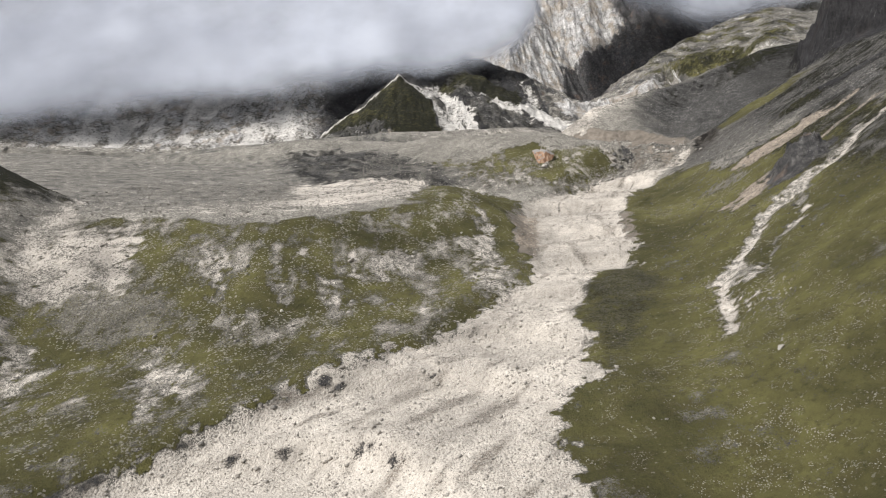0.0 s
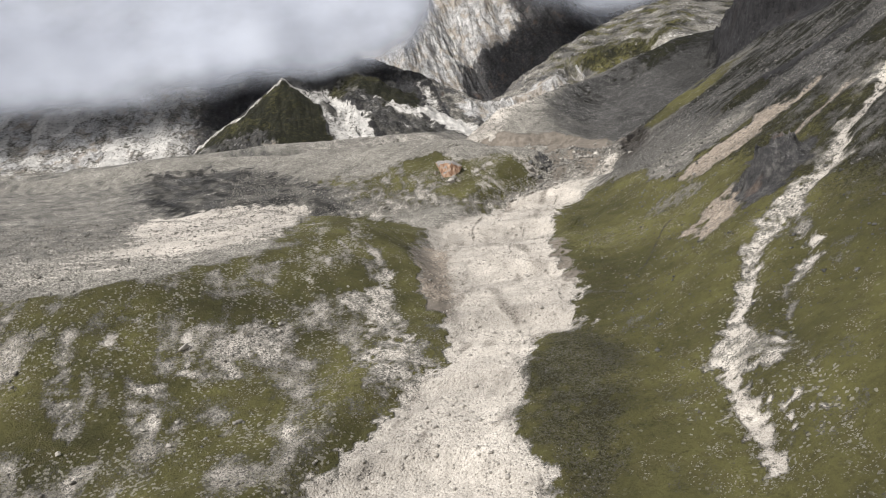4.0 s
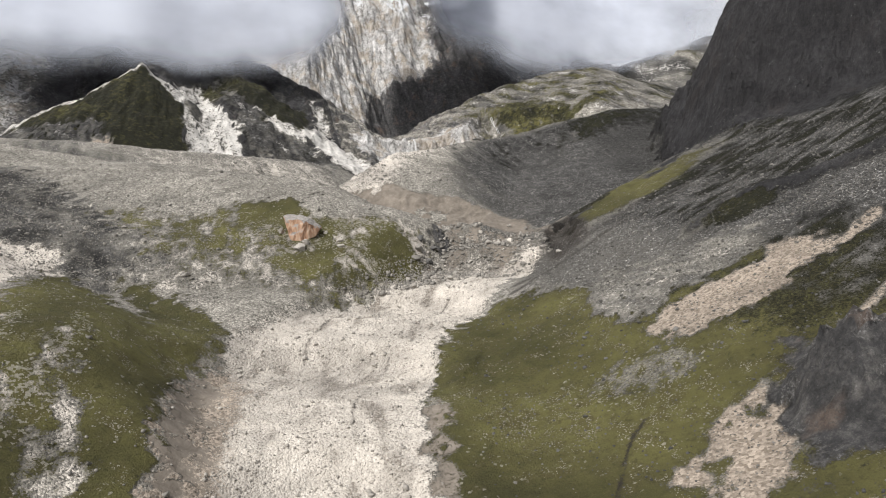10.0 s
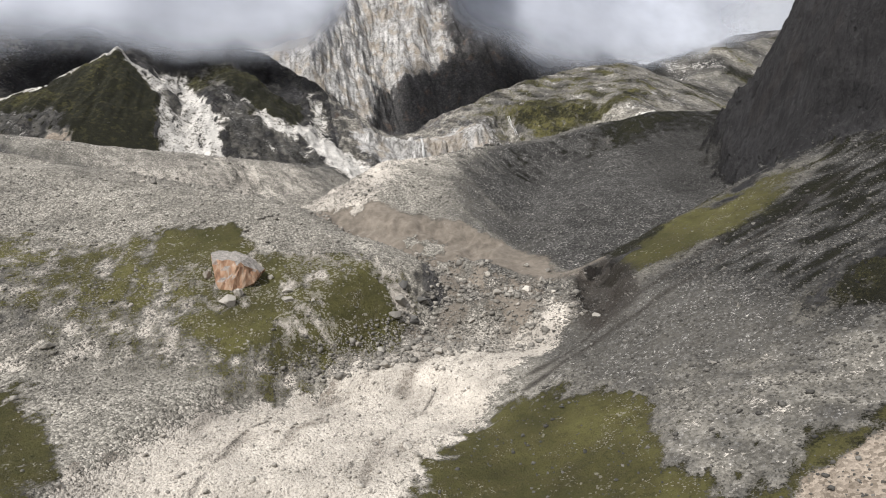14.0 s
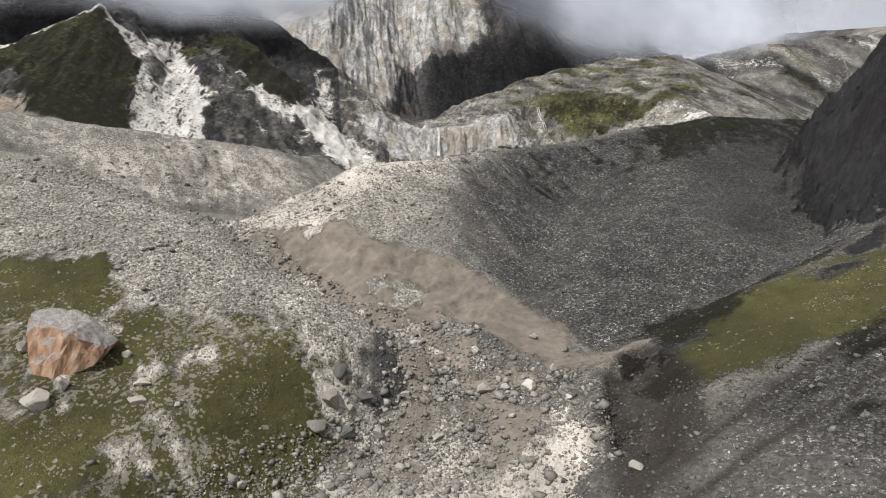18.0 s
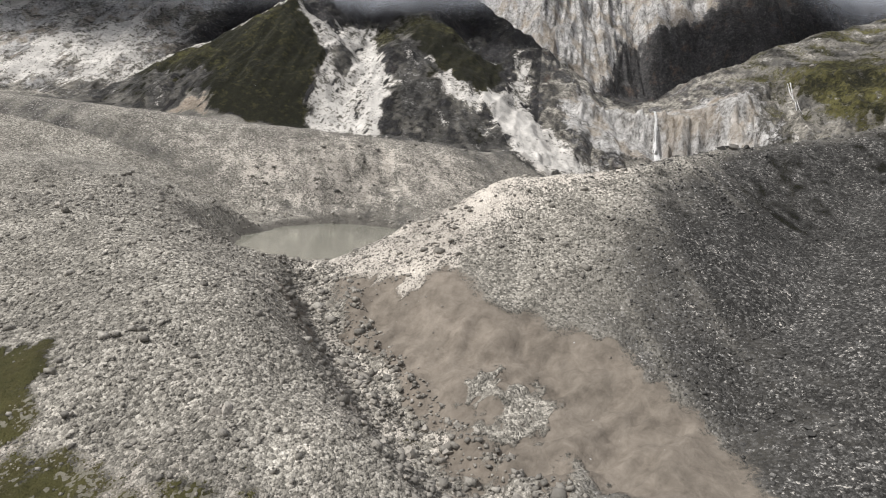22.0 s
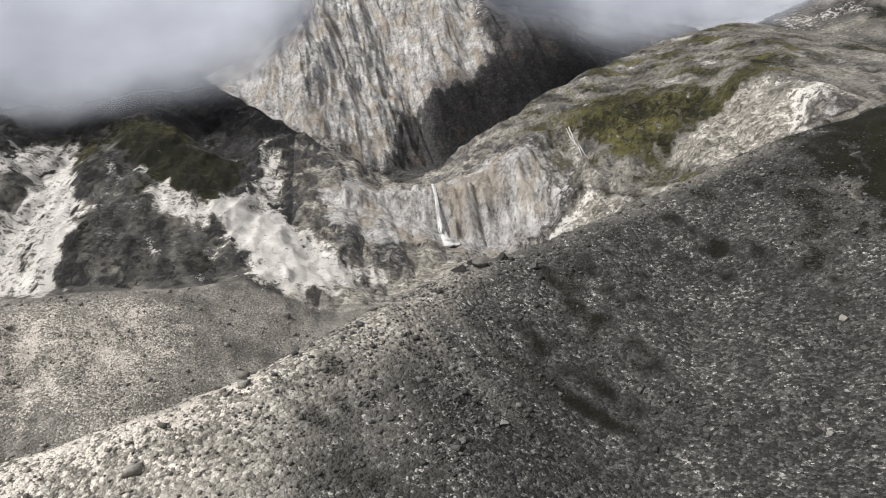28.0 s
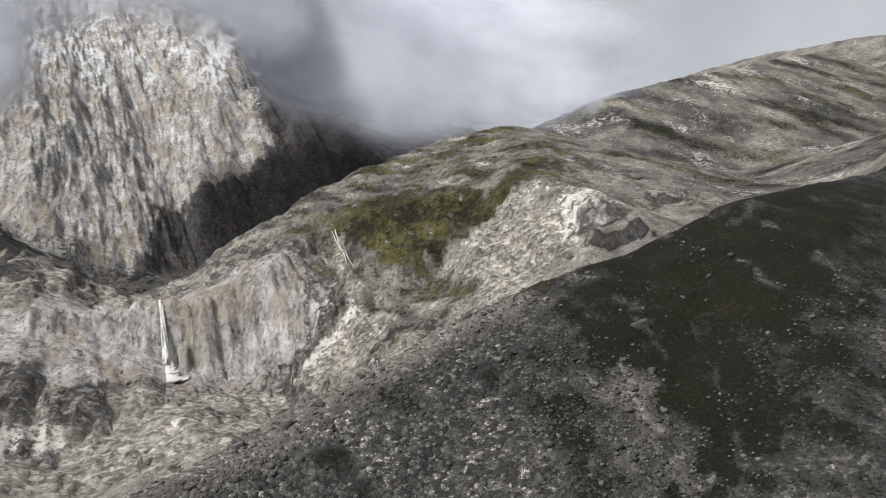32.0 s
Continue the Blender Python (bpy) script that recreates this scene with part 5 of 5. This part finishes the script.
LANDFORMS = [
    ("ground", "stony mountain valley floor and slopes with thin short grass", "ground"),
    ("moraine_hill", "grey moraine hill of rubble with patches of olive grass", "hill"),
    ("moraine_ridge", "long dark grey moraine ridge of loose rubble with gullies", "ridge"),
    ("grassy_bench", "green bench of turf strewn with pale stones above the flood bed", "hill"),
    ("flood_bed", "pale cream bed of fresh flood rubble and silt", "debris"),
    ("crag", "steep dark grey rock crag above the scree slope", "cliff"),
    ("mountain", "dark green and grey mountain flank with white scree gullies", "mountain"),
    ("rock_step", "light ochre and grey rock step that a waterfall drops over", "cliff"),
    ("rounded_hill", "rounded rocky hill with an olive green grass cap", "hill"),
    ("rock_wall", "huge streaked grey rock wall with traces of snow", "cliff"),
]


def build_ground():
    ny, nx = GX.shape
    co = np.stack([GX, GY, GZ], -1).reshape(-1, 3)
    gy, gx = np.gradient(GZ, YS, XS)
    normal = np.stack([-gx, -gy, np.ones_like(gx)], -1).reshape(-1, 3)
    normal /= np.linalg.norm(normal, axis=1)[:, None]
    a = (np.arange(ny - 1)[:, None] * nx + np.arange(nx - 1)[None]).ravel()
    quads = np.stack([a, a + 1, a + nx + 1, a + nx], 1)
    cx, cy = (GX[:-1, :-1] + GX[1:, 1:]) / 2, (GY[:-1, :-1] + GY[1:, 1:]) / 2
    kinds = region_map(cx, cy).ravel()
    for number, (name, label, category) in enumerate(LANDFORMS):
        faces = quads[kinds == number]
        if not len(faces):
            continue
        used, flat = np.unique(faces, return_inverse=True)
        me = bpy.data.meshes.new(name)
        me.vertices.add(len(used))
        me.vertices.foreach_set("co", co[used].astype(np.float32).ravel())
        me.loops.add(len(faces) * 4)
        me.loops.foreach_set("vertex_index", flat.astype(np.int32).ravel())
        me.polygons.add(len(faces))
        me.polygons.foreach_set("loop_start", np.arange(0, len(faces) * 4, 4, dtype=np.int32))
        me.update(calc_edges=True)
        me.polygons.foreach_set("use_smooth", np.ones(len(faces), bool))
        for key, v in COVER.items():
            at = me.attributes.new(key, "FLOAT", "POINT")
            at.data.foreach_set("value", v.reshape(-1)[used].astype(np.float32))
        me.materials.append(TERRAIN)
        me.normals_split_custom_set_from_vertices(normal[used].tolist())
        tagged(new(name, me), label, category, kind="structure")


build_ground()

# ---- lake ----
def part(name, bm, material, parent, label=""):
    """Links a bmesh as one mesh object under a thing or a part."""
    me = bpy.data.meshes.new(name)
    bm.to_mesh(me)
    bm.free()
    me.materials.append(material)
    ob = new(name, me)
    ob.parent = parent
    return tagged(ob, label)


def build_lake():
    bm = bmesh.new()
    ring = [bm.verts.new((128 + 64 * math.cos(a), 992 + 107 * math.sin(a), LAKE_Z)) for a in np.linspace(0, 2 * math.pi, 64, endpoint=False)]
    bm.faces.new(ring)
    lake = part("lake", bm, LAKE, None)
    tagged(lake, "small murky grey-green glacial lake behind the breached moraine", "lake", kind="structure")


build_lake()

# ---- clouds ----
def cloud_bank(label, line, low, high, depth, seed, layers=4, most=0.75, fade=0.45):
    """A bank of cloud: soft billowing sheets one behind the other, thin at the foot."""
    bank = new("cloud_bank")
    tagged(bank, label, "cloud", kind="structure")
    total = sum(math.hypot(q[0] - p[0], q[1] - p[1]) for p, q in zip(line[:-1], line[1:]))
    nu, nv = max(16, int(total / 28)), 26
    px = np.concatenate([np.linspace(p[0], q[0], nu, endpoint=False) for p, q in zip(line[:-1], line[1:])])
    py = np.concatenate([np.linspace(p[1], q[1], nu, endpoint=False) for p, q in zip(line[:-1], line[1:])])
    lo = np.concatenate([np.linspace(p, q, nu, endpoint=False) for p, q in zip(low[:-1], low[1:])])
    bell = np.hanning(nu + 2) / np.hanning(nu + 2).sum()
    px, py, lo = (np.convolve(np.pad(a, (nu // 2 + 1, nu + 1 - nu // 2 - 1), mode="edge"), bell, "valid") for a in (px, py, lo))
    for n in range(layers):
        u, v = np.meshgrid(np.arange(len(px)), np.linspace(0, 1, nv))
        x, y, z0 = px[u], py[u], lo[u]
        z = z0 + v * (high - z0)
        off = depth * n / layers + 22 * fbm(x + 31 * n, z, 260, 2, seed + n)
        y2 = y + off + 0.6 * (z - z0)
        wave = 25 * fbm(x, z + 77 * n, 300, 2, seed + 20 + n)
        co = np.stack([x, y2, z + wave], -1).reshape(-1, 3)
        w = len(px)
        a = (np.arange(nv - 1)[:, None] * w + np.arange(w - 1)[None]).ravel()
        me = bpy.data.meshes.new("veil")
        me.from_pydata(co.tolist(), [], np.stack([a, a + 1, a + w + 1, a + w], 1).tolist())
        rim = np.minimum(u / (0.16 * w), (w - 1 - u) / (0.28 * w))
        thick = (ease(0, fade, v) * 1.35 - 0.35) * 1.0 - 2.4 * ease(1, 0, rim) - 2.4 * ease(0.7, 1.0, v)
        for key, values in (("thick", thick), ("most", np.full(thick.shape, most))):
            at = me.attributes.new(key, "FLOAT", "POINT")
            at.data.foreach_set("value", values.reshape(-1).astype(np.float32))
        me.materials.append(CLOUD)
        for poly in me.polygons:
            poly.use_smooth = True
        veil = new("veil", me)
        veil.parent = bank


cloud_bank("thick pale grey cloud lying over the mountain flank", [(-1900, 1050), (-900, 1350), (-400, 1440), (-60, 1462), (100, 1475), (200, 1500), (300, 1560), (430, 1660)], [270, 310, 330, 340, 356, 385, 440, 545], 900, 70, 201, 3, 0.9, 0.3)
cloud_bank("bright white cloud rising behind the rounded hill", [(470, 1860), (600, 1850), (750, 1840), (900, 1845), (1050, 1850), (1180, 1850), (1500, 1800), (2600, 1500)], [540, 500, 485, 480, 490, 530, 590, 660], 1250, 120, 231, 3, 0.94, 0.3)
cloud_bank("thin grey cloud across the rock wall", [(40, 1640), (300, 1720), (560, 1800), (800, 1800)], [490, 575, 610, 550], 1150, 60, 261, 2, 0.85, 0.4)

# ---- loose stones: too many to count, joined by the ground they lie on ----
def lump_set(count, seed):
    """A few angular stone shapes: vertices of a box cut and pushed about, with its faces."""
    rng = np.random.default_rng(seed)
    shapes = []
    for _ in range(count):
        v = np.array([[a, b, c] for a in (-1, 1) for b in (-1, 1) for c in (-1, 1)], float)
        v *= rng.uniform(0.55, 1.0, (8, 1))
        v += rng.uniform(-0.3, 0.3, (8, 3))
        shapes.append(v * np.array([0.62, 0.52, 0.42]))
    faces = np.array([[0, 1, 3, 2], [4, 6, 7, 5], [0, 4, 5, 1], [2, 3, 7, 6], [0, 2, 6, 4], [1, 5, 7, 3]])
    return shapes, faces


def scatter(name, label, material, count, box, weight, small, large, seed, power=3.0):
    """Stones strewn over a stretch of ground, as many as the weight allows there."""
    rng = np.random.default_rng(seed)
    x = rng.uniform(box[0], box[1], count * 4)
    y = rng.uniform(box[2], box[3], count * 4)
    keep = rng.random(count * 4) < weight(x, y)
    x, y = x[keep][:count], y[keep][:count]
    n = len(x)
    size = small * (1 - rng.random(n) * (1 - (small / large) ** power)) ** (-1 / power)
    shapes, faces = lump_set(24, seed)
    base = np.stack(shapes)[rng.integers(0, 24, n)] * size[:, None, None] * rng.uniform(0.75, 1.25, (n, 1, 3))
    a = rng.uniform(0, 2 * math.pi, n)
    tip = rng.uniform(-0.5, 0.5, n)
    ca, sa, ct, st = np.cos(a), np.sin(a), np.cos(tip), np.sin(tip)
    bx, by, bz = base[..., 0], base[..., 1] * ct[:, None] - base[..., 2] * st[:, None], base[..., 1] * st[:, None] + base[..., 2] * ct[:, None]
    px, py = bx * ca[:, None] - by * sa[:, None], bx * sa[:, None] + by * ca[:, None]
    co = np.stack([px + x[:, None], py + y[:, None], bz + (ground_at(x, y) + 0.12 * size)[:, None]], -1).reshape(-1, 3)
    quads = (faces[None] + 8 * np.arange(n)[:, None, None]).reshape(-1, 4)
    me = bpy.data.meshes.new(name)
    me.vertices.add(len(co))
    me.vertices.foreach_set("co", co.astype(np.float32).ravel())
    me.loops.add(len(quads) * 4)
    me.loops.foreach_set("vertex_index", quads.astype(np.int32).ravel())
    me.polygons.add(len(quads))
    me.polygons.foreach_set("loop_start", np.arange(0, len(quads) * 4, 4, dtype=np.int32))
    me.update(calc_edges=True)
    me.materials.append(material)
    return tagged(new(name, me), label, "stones", kind="stuff")


def cover_at(key, x, y):
    i = np.clip(np.searchsorted(XS, x) - 1, 0, len(XS) - 2)
    j = np.clip(np.searchsorted(YS, y) - 1, 0, len(YS) - 2)
    return COVER[key][j, i]


def bare(x, y):
    plain = np.maximum(cover_at("rock", x, y), cover_at("earth", x, y))
    return (1 - 0.92 * np.clip(2 * (cover_at("grass", x, y) - 0.25), 0, 1)) * (1 - 0.95 * np.clip(3 * (plain - 0.3), 0, 1))


def clump(x, y, size, seed, least=0.25):
    return np.clip(least + 0.9 * (0.5 + fbm(x, y, size, 3, seed)), 0, 1)


def on_flood(x, y):
    d = along(x, y, FLOOD)[0]
    return (d < flood_half(y) * 1.3) * (cover_at("pale", x, y) > 0.55) * clump(x, y, 16, 301)


def on_cut(x, y):
    d = along(x, y, FLOOD)[0]
    return (d < flood_half(y) * 1.2 + 4) * clump(x, y, 10, 302, 0.3)


def on_ridge(x, y):
    d, s, run, _ = along(x, y, DARK_CREST)
    lanes = np.clip(0.6 + 1.3 * gnoise(run / 9, d / 110, 212), 0.12, 1)
    return lanes * (np.where(s < 0, d < 190, d < 40)) * bare(x, y) * clump(x, y, 14, 303, 0.35) * ease(232, 295, x) * (1 - 0.8 * (cover_at("dark", x, y) > 0.97)) * (1 - 0.9 * (cover_at("earth", x, y) > 0.5))


def on_hill(x, y):
    return bare(x, y) * clump(x, y, 12, 304, 0.3) * (on_cut(x, y) == 0)


def on_scree(x, y):
    d, s, _, _ = along(x, y, TURF_EDGE)
    return np.where(s > 0, 1.0, 0.35) * bare(x, y) * clump(x, y, 14, 305, 0.3) * (along(x, y, FLOOD)[0] > flood_half(y)) * (x > foot_line(y))


def foot_line(y):
    return rows_of(y, (200, 60), (324, 100), (406, 125), (545, 160), (640, 175), (700, 215), (760, 290))


def on_bench(x, y):
    return bare(x, y) * clump(x, y, 12, 306, 0.25) * (along(x, y, FLOOD)[0] > flood_half(y))


scatter("flood_rubble", "cream and grey rubble strewn over the flood bed", PALE_STONE, 40000, (-140, 230, 150, 720), on_flood, 0.26, 1.8, 1, 3.0)
scatter("channel_rubble", "pinkish grey blocks heaped in the breached channel", GREY_STONE, 6000, (130, 300, 690, 890), on_cut, 0.5, 3.2, 2, 2.4)
scatter("ridge_rubble", "dark and light grey rubble on the moraine ridge", DARK_STONE, 36000, (150, 470, 760, 1030), on_ridge, 0.28, 1.5, 3, 3.2)
scatter("hill_rubble", "light grey stones among grass on the moraine hill", GREY_STONE, 30000, (-90, 200, 690, 930), on_hill, 0.3, 2.0, 4, 3.0)
scatter("scree_rubble", "grey scree stones on the steep slope", MID_STONE, 28000, (100, 440, 380, 760), on_scree, 0.32, 1.7, 5, 3.2)
scatter("bench_rubble", "pale stones scattered over the turf bench", GREY_STONE, 24000, (-300, 80, 230, 720), on_bench, 0.32, 2.0, 6, 3.0)
scatter("turf_stones", "dark lichen-grown stones and tussocks on the turf slope", DARK_STONE, 1500, (120, 300, 330, 660), lambda x, y: (cover_at("grass", x, y) > 0.6) * (x > foot_line(y)) * clump(x, y, 22, 308, -0.1), 0.4, 1.5, 8, 2.6)
scatter("shore_rubble", "brown and grey rubble along the lake shore", GREY_STONE, 6000, (40, 260, 860, 1240), lambda x, y: (np.hypot((x - 130) / 42, (y - 988) / 102) > 0.98) * clump(x, y, 14, 307, 0.2), 0.5, 2.6, 7, 2.8)

# ---- boulders that can be told apart ----
def boulder_mesh(name, seed, material, stretch=(1, 0.85, 0.7), cuts=15, fineness=3):
    """An angular boulder about 1 m across: a ball shaved by flat cuts and roughened."""
    rng = np.random.default_rng(seed)
    bm = bmesh.new()
    bmesh.ops.create_icosphere(bm, subdivisions=fineness, radius=0.62)
    planes = []
    for _ in range(cuts):
        n = Vector(rng.normal(size=3)).normalized()
        planes.append((n, rng.uniform(0.24, 0.44)))
    for v in bm.verts:
        for n, d in planes:
            over = v.co.dot(n) - d
            if over > 0:
                v.co -= n * over
        v.co += v.co.normalized() * (0.05 * noise.noise(v.co * 2.4 + Vector((seed, 0, 0))) + 0.015 * noise.noise(v.co * 9))
        v.co = Vector((v.co.x * stretch[0], v.co.y * stretch[1], v.co.z * stretch[2]))
    me = bpy.data.meshes.new(name)
    bm.to_mesh(me)
    bm.free()
    me.materials.append(material)
    return me


BOULDER_KINDS = [boulder_mesh("boulder", 500 + n, (PALE_STONE, GREY_STONE, PALE_STONE, GREY_STONE, DARK_STONE)[n % 5], ((1, 0.85, 0.7), (1.1, 0.7, 0.6), (0.9, 0.9, 0.8))[n % 3]) for n in range(15)]
BOULDER_RNG = np.random.default_rng(77)


def boulder(x, y, size, label, group, kinds):
    me = BOULDER_KINDS[kinds[int(BOULDER_RNG.integers(len(kinds)))]]
    ob = new("boulder", me)
    ob.matrix_basis = pose(x, y, float(ground_at(np.array([x]), np.array([y]))[0]) + 0.12 * size, *BOULDER_RNG.uniform(-18, 18, 2), BOULDER_RNG.uniform(0, 360)) @ Matrix.Scale(size, 4)
    return tagged(ob, label, "boulder", group)


PALE_KINDS, GREY_KINDS, DARK_KINDS = [0, 2, 5, 7, 10, 12], [1, 3, 6, 8, 11, 13], [4, 9, 14, 3, 8]


def boulder_field(count, box, weight, small, large, label, group, kinds, seed):
    rng = np.random.default_rng(seed)
    placed = 0
    while placed < count:
        x, y = rng.uniform(box[0], box[1]), rng.uniform(box[2], box[3])
        if rng.random() < weight(np.array([x]), np.array([y]))[0]:
            boulder(x, y, small * (1 - rng.random() * (1 - (small / large) ** 2)) ** -0.5, label, group, kinds)
            placed += 1


for x, y, size in ((175, 692, 5.5), (198, 695, 6.0), (239, 738, 6.5), (247, 741, 4.5), (266, 746, 4.5), (255, 739, 6.0), (224, 780, 6.5), (218, 783, 5.5), (198, 798, 4.5), (234, 752, 5.0), (228, 748, 3.8), (215, 742, 4.2)):
    boulder(x, y, size, "big pale grey block in the breached channel", "channel blocks", PALE_KINDS)
for x, y, size in ((124, 902, 6.0), (129, 896, 4.5), (118, 906, 5.0), (134, 893, 4.0), (112, 912, 3.5), (139, 889, 3.5)):
    boulder(x, y, size, "pale block piled at the lake outlet", "outlet blocks", PALE_KINDS)
for x, y, size in ((59, 867, 4.5), (60, 883, 4.0), (38, 872, 3.0), (88, 858, 3.0)):
    boulder(x, y, size, "rounded tan boulder on the hill top", "hilltop boulders", PALE_KINDS)
for x, y, size in ((315, 971, 6.0), (309, 968, 4.5), (322, 974, 4.0), (314, 977, 5.0), (329, 968, 3.5), (412, 988, 3.0), (433, 977, 3.4), (379, 999, 2.6), (243, 1238, 7.0), (100, 1102, 5.0)):
    boulder(x, y, size, "dark lichen-stained boulder on the moraine ridge", "ridge boulders", DARK_KINDS)
for x, y, size in ((-57, 425, 5.0), (119, 247, 3.0), (-20, 445, 3.5)):
    boulder(x, y, size, "pale boulder lying on the turf", "turf boulders", PALE_KINDS)
for x, y, size in ((190, 735, 8.0), (196, 729, 7.0), (186, 727, 6.0), (201, 738, 6.0), (193, 743, 6.5), (205, 730, 5.0)):
    boulder(x, y, size, "dark jointed outcrop block on the hill edge", "outcrop blocks", DARK_KINDS)
for x, y, size in ((104, 744, 6.5), (114, 723, 8.0), (118, 728, 4.7), (138, 722, 5.1), (138, 728, 4.0), (131, 741, 3.6)):
    boulder(x, y, size, "pale block lying beside the red boulder", "hillside boulders", PALE_KINDS)
for x, y, size in ((264, 685, 5.3), (268, 772, 4.8), (276, 760, 4.2)):
    boulder(x, y, size, "single grey block at the end of the channel", "channel blocks", GREY_KINDS)
boulder_field(60, (165, 300, 690, 830), on_cut, 1.8, 4.5, "pale grey block in the breached channel", "channel blocks", PALE_KINDS, 31)
boulder_field(50, (-40, 190, 700, 830), on_hill, 1.6, 5.0, "light grey boulder half sunk in the hillside grass", "hillside boulders", PALE_KINDS, 32)
boulder_field(40, (40, 225, 560, 715), on_flood, 1.4, 3.8, "cream block stranded on the flood bed", "flood bed blocks", PALE_KINDS, 33)
boulder_field(40, (200, 450, 800, 1010), on_ridge, 1.4, 3.2, "dark boulder on the rubble slope", "ridge boulders", DARK_KINDS, 34)
boulder_field(25, (180, 400, 420, 720), on_scree, 1.3, 2.8, "grey boulder lying on the scree slope", "scree boulders", GREY_KINDS, 35)
boulder_field(25, (-200, 60, 330, 640), on_bench, 1.6, 3.8, "pale boulder lying on the turf", "turf boulders", PALE_KINDS, 36)


def red_boulder():
    """A house-sized wedge of banded red rock, set in the slope, point down."""
    bm = bmesh.new()
    front = [(-11, -6, 5.5), (3, -8, 6.0), (12, -4, 2.0), (10, -6, -3), (1, -10.5, -10), (-5, -9.5, -7.5)]
    top = [(-12.5, 1, 8.5), (-9, 3, 10), (-2, 4, 10.5), (5, 3, 9.0), (12.5, 2, 4)]
    back = [(-9, 10, 3), (9, 10, 1), (4, 6, -11), (-5, 6, -10)]
    pts = [bm.verts.new(p) for p in front + top + back]
    bmesh.ops.convex_hull(bm, input=pts)
    bmesh.ops.triangulate(bm, faces=bm.faces[:])
    bmesh.ops.subdivide_edges(bm, edges=bm.edges[:], cuts=4, use_grid_fill=True)
    for v in bm.verts:
        v.co += Vector((noise.noise(v.co * 0.3), noise.noise(v.co * 0.3 + Vector((9, 0, 0))), noise.noise(v.co * 0.3 + Vector((0, 9, 0))))) * 0.9
        v.co.y += 0.6 * noise.noise(Vector((v.co.x * 0.8, 0, v.co.z * 0.08)))
    bmesh.ops.bevel(bm, geom=[e for e in bm.edges if len(e.link_faces) == 2 and e.calc_face_angle() > 0.6], offset=0.25, segments=1, affect="EDGES")
    ob = part("red_boulder", bm, RED_ROCK, None)
    ob.matrix_basis = pose(116, 741, float(ground_at(np.array([116.0]), np.array([737.0]))[0]) + 3.2, -4, 6, -10) @ Matrix.Diagonal((0.95, 0.95, 0.95, 1))
    return tagged(ob, "house-sized rust-red banded boulder set in the grassy hillside", "boulder")


red_boulder()


# ---- waterfall ----
def ribbon(line, width, seed, rough=0.5):
    """A falling strand of water: a bowed strip with torn sides, hung along (x, y, z) points."""
    bm = bmesh.new()
    rows, steps = [], 40
    for i in range(steps + 1):
        t = i / steps * (len(line) - 1)
        k = min(int(t), len(line) - 2)
        p = Vector(line[k]).lerp(Vector(line[k + 1]), t - k)
        w = width[0] + (width[1] - width[0]) * (i / steps) ** 2
        row = []
        for j in range(7):
            u = j / 6 - 0.5
            jit = rough * w * 0.25 * noise.noise(Vector((seed + i * 0.35, j * 0.9, 0)))
            row.append(bm.verts.new(p + Vector((u * w + jit, -0.5 * w * (0.25 - u * u) * 2 - 0.3, 0.4 * jit))))
        rows.append(row)
    for a, b in zip(rows[:-1], rows[1:]):
        for j in range(6):
            bm.faces.new((a[j], a[j + 1], b[j + 1], b[j]))
    for f in bm.faces:
        f.smooth = True
    return bm


def falls():
    fall = new("waterfall")
    tagged(fall, "thin white waterfall dropping over the ochre rock step", "waterfall")

    def hung(points, lift):
        return [(x, y - lift, float(ground_at(np.array([float(x)]), np.array([float(y)]))[0]) + lift) for x, y in points]

    for n, (x0, x1, w0, w1, top) in enumerate(((375, 376, 2.0, 4.2, 0), (376.5, 379.5, 0.8, 3.0, 0.45), (374.5, 372.5, 0.6, 2.4, 0.55))):
        line = [(x0 + (x1 - x0) * (t - top), 1490 - 54 * t) for t in np.linspace(top, 1.0, 7)]
        part("strand", ribbon(hung(line, 1.6), (w0, w1), 1 + n, 1.6), FALL, fall)
    part("spray_apron", ribbon(hung([(376, 1444), (377, 1436), (378, 1428), (379, 1418)], 1.6), (4, 17), 12, 1.0), FALL, fall, "spreading white foot of the fall")
    side = new("waterfall")
    tagged(side, "faint white cascade on the rounded hill", "waterfall")
    for n, (x0, x1) in enumerate(((535, 532), (538, 528))):
        part("strand", ribbon(hung([(x0 + (x1 - x0) * t, 1520 - 70 * t) for t in (0, 0.2, 0.4, 0.6, 0.8, 1.0)], 1.2), (1.3, 0.5), 21 + n, 2.0), FALL, side)


falls()
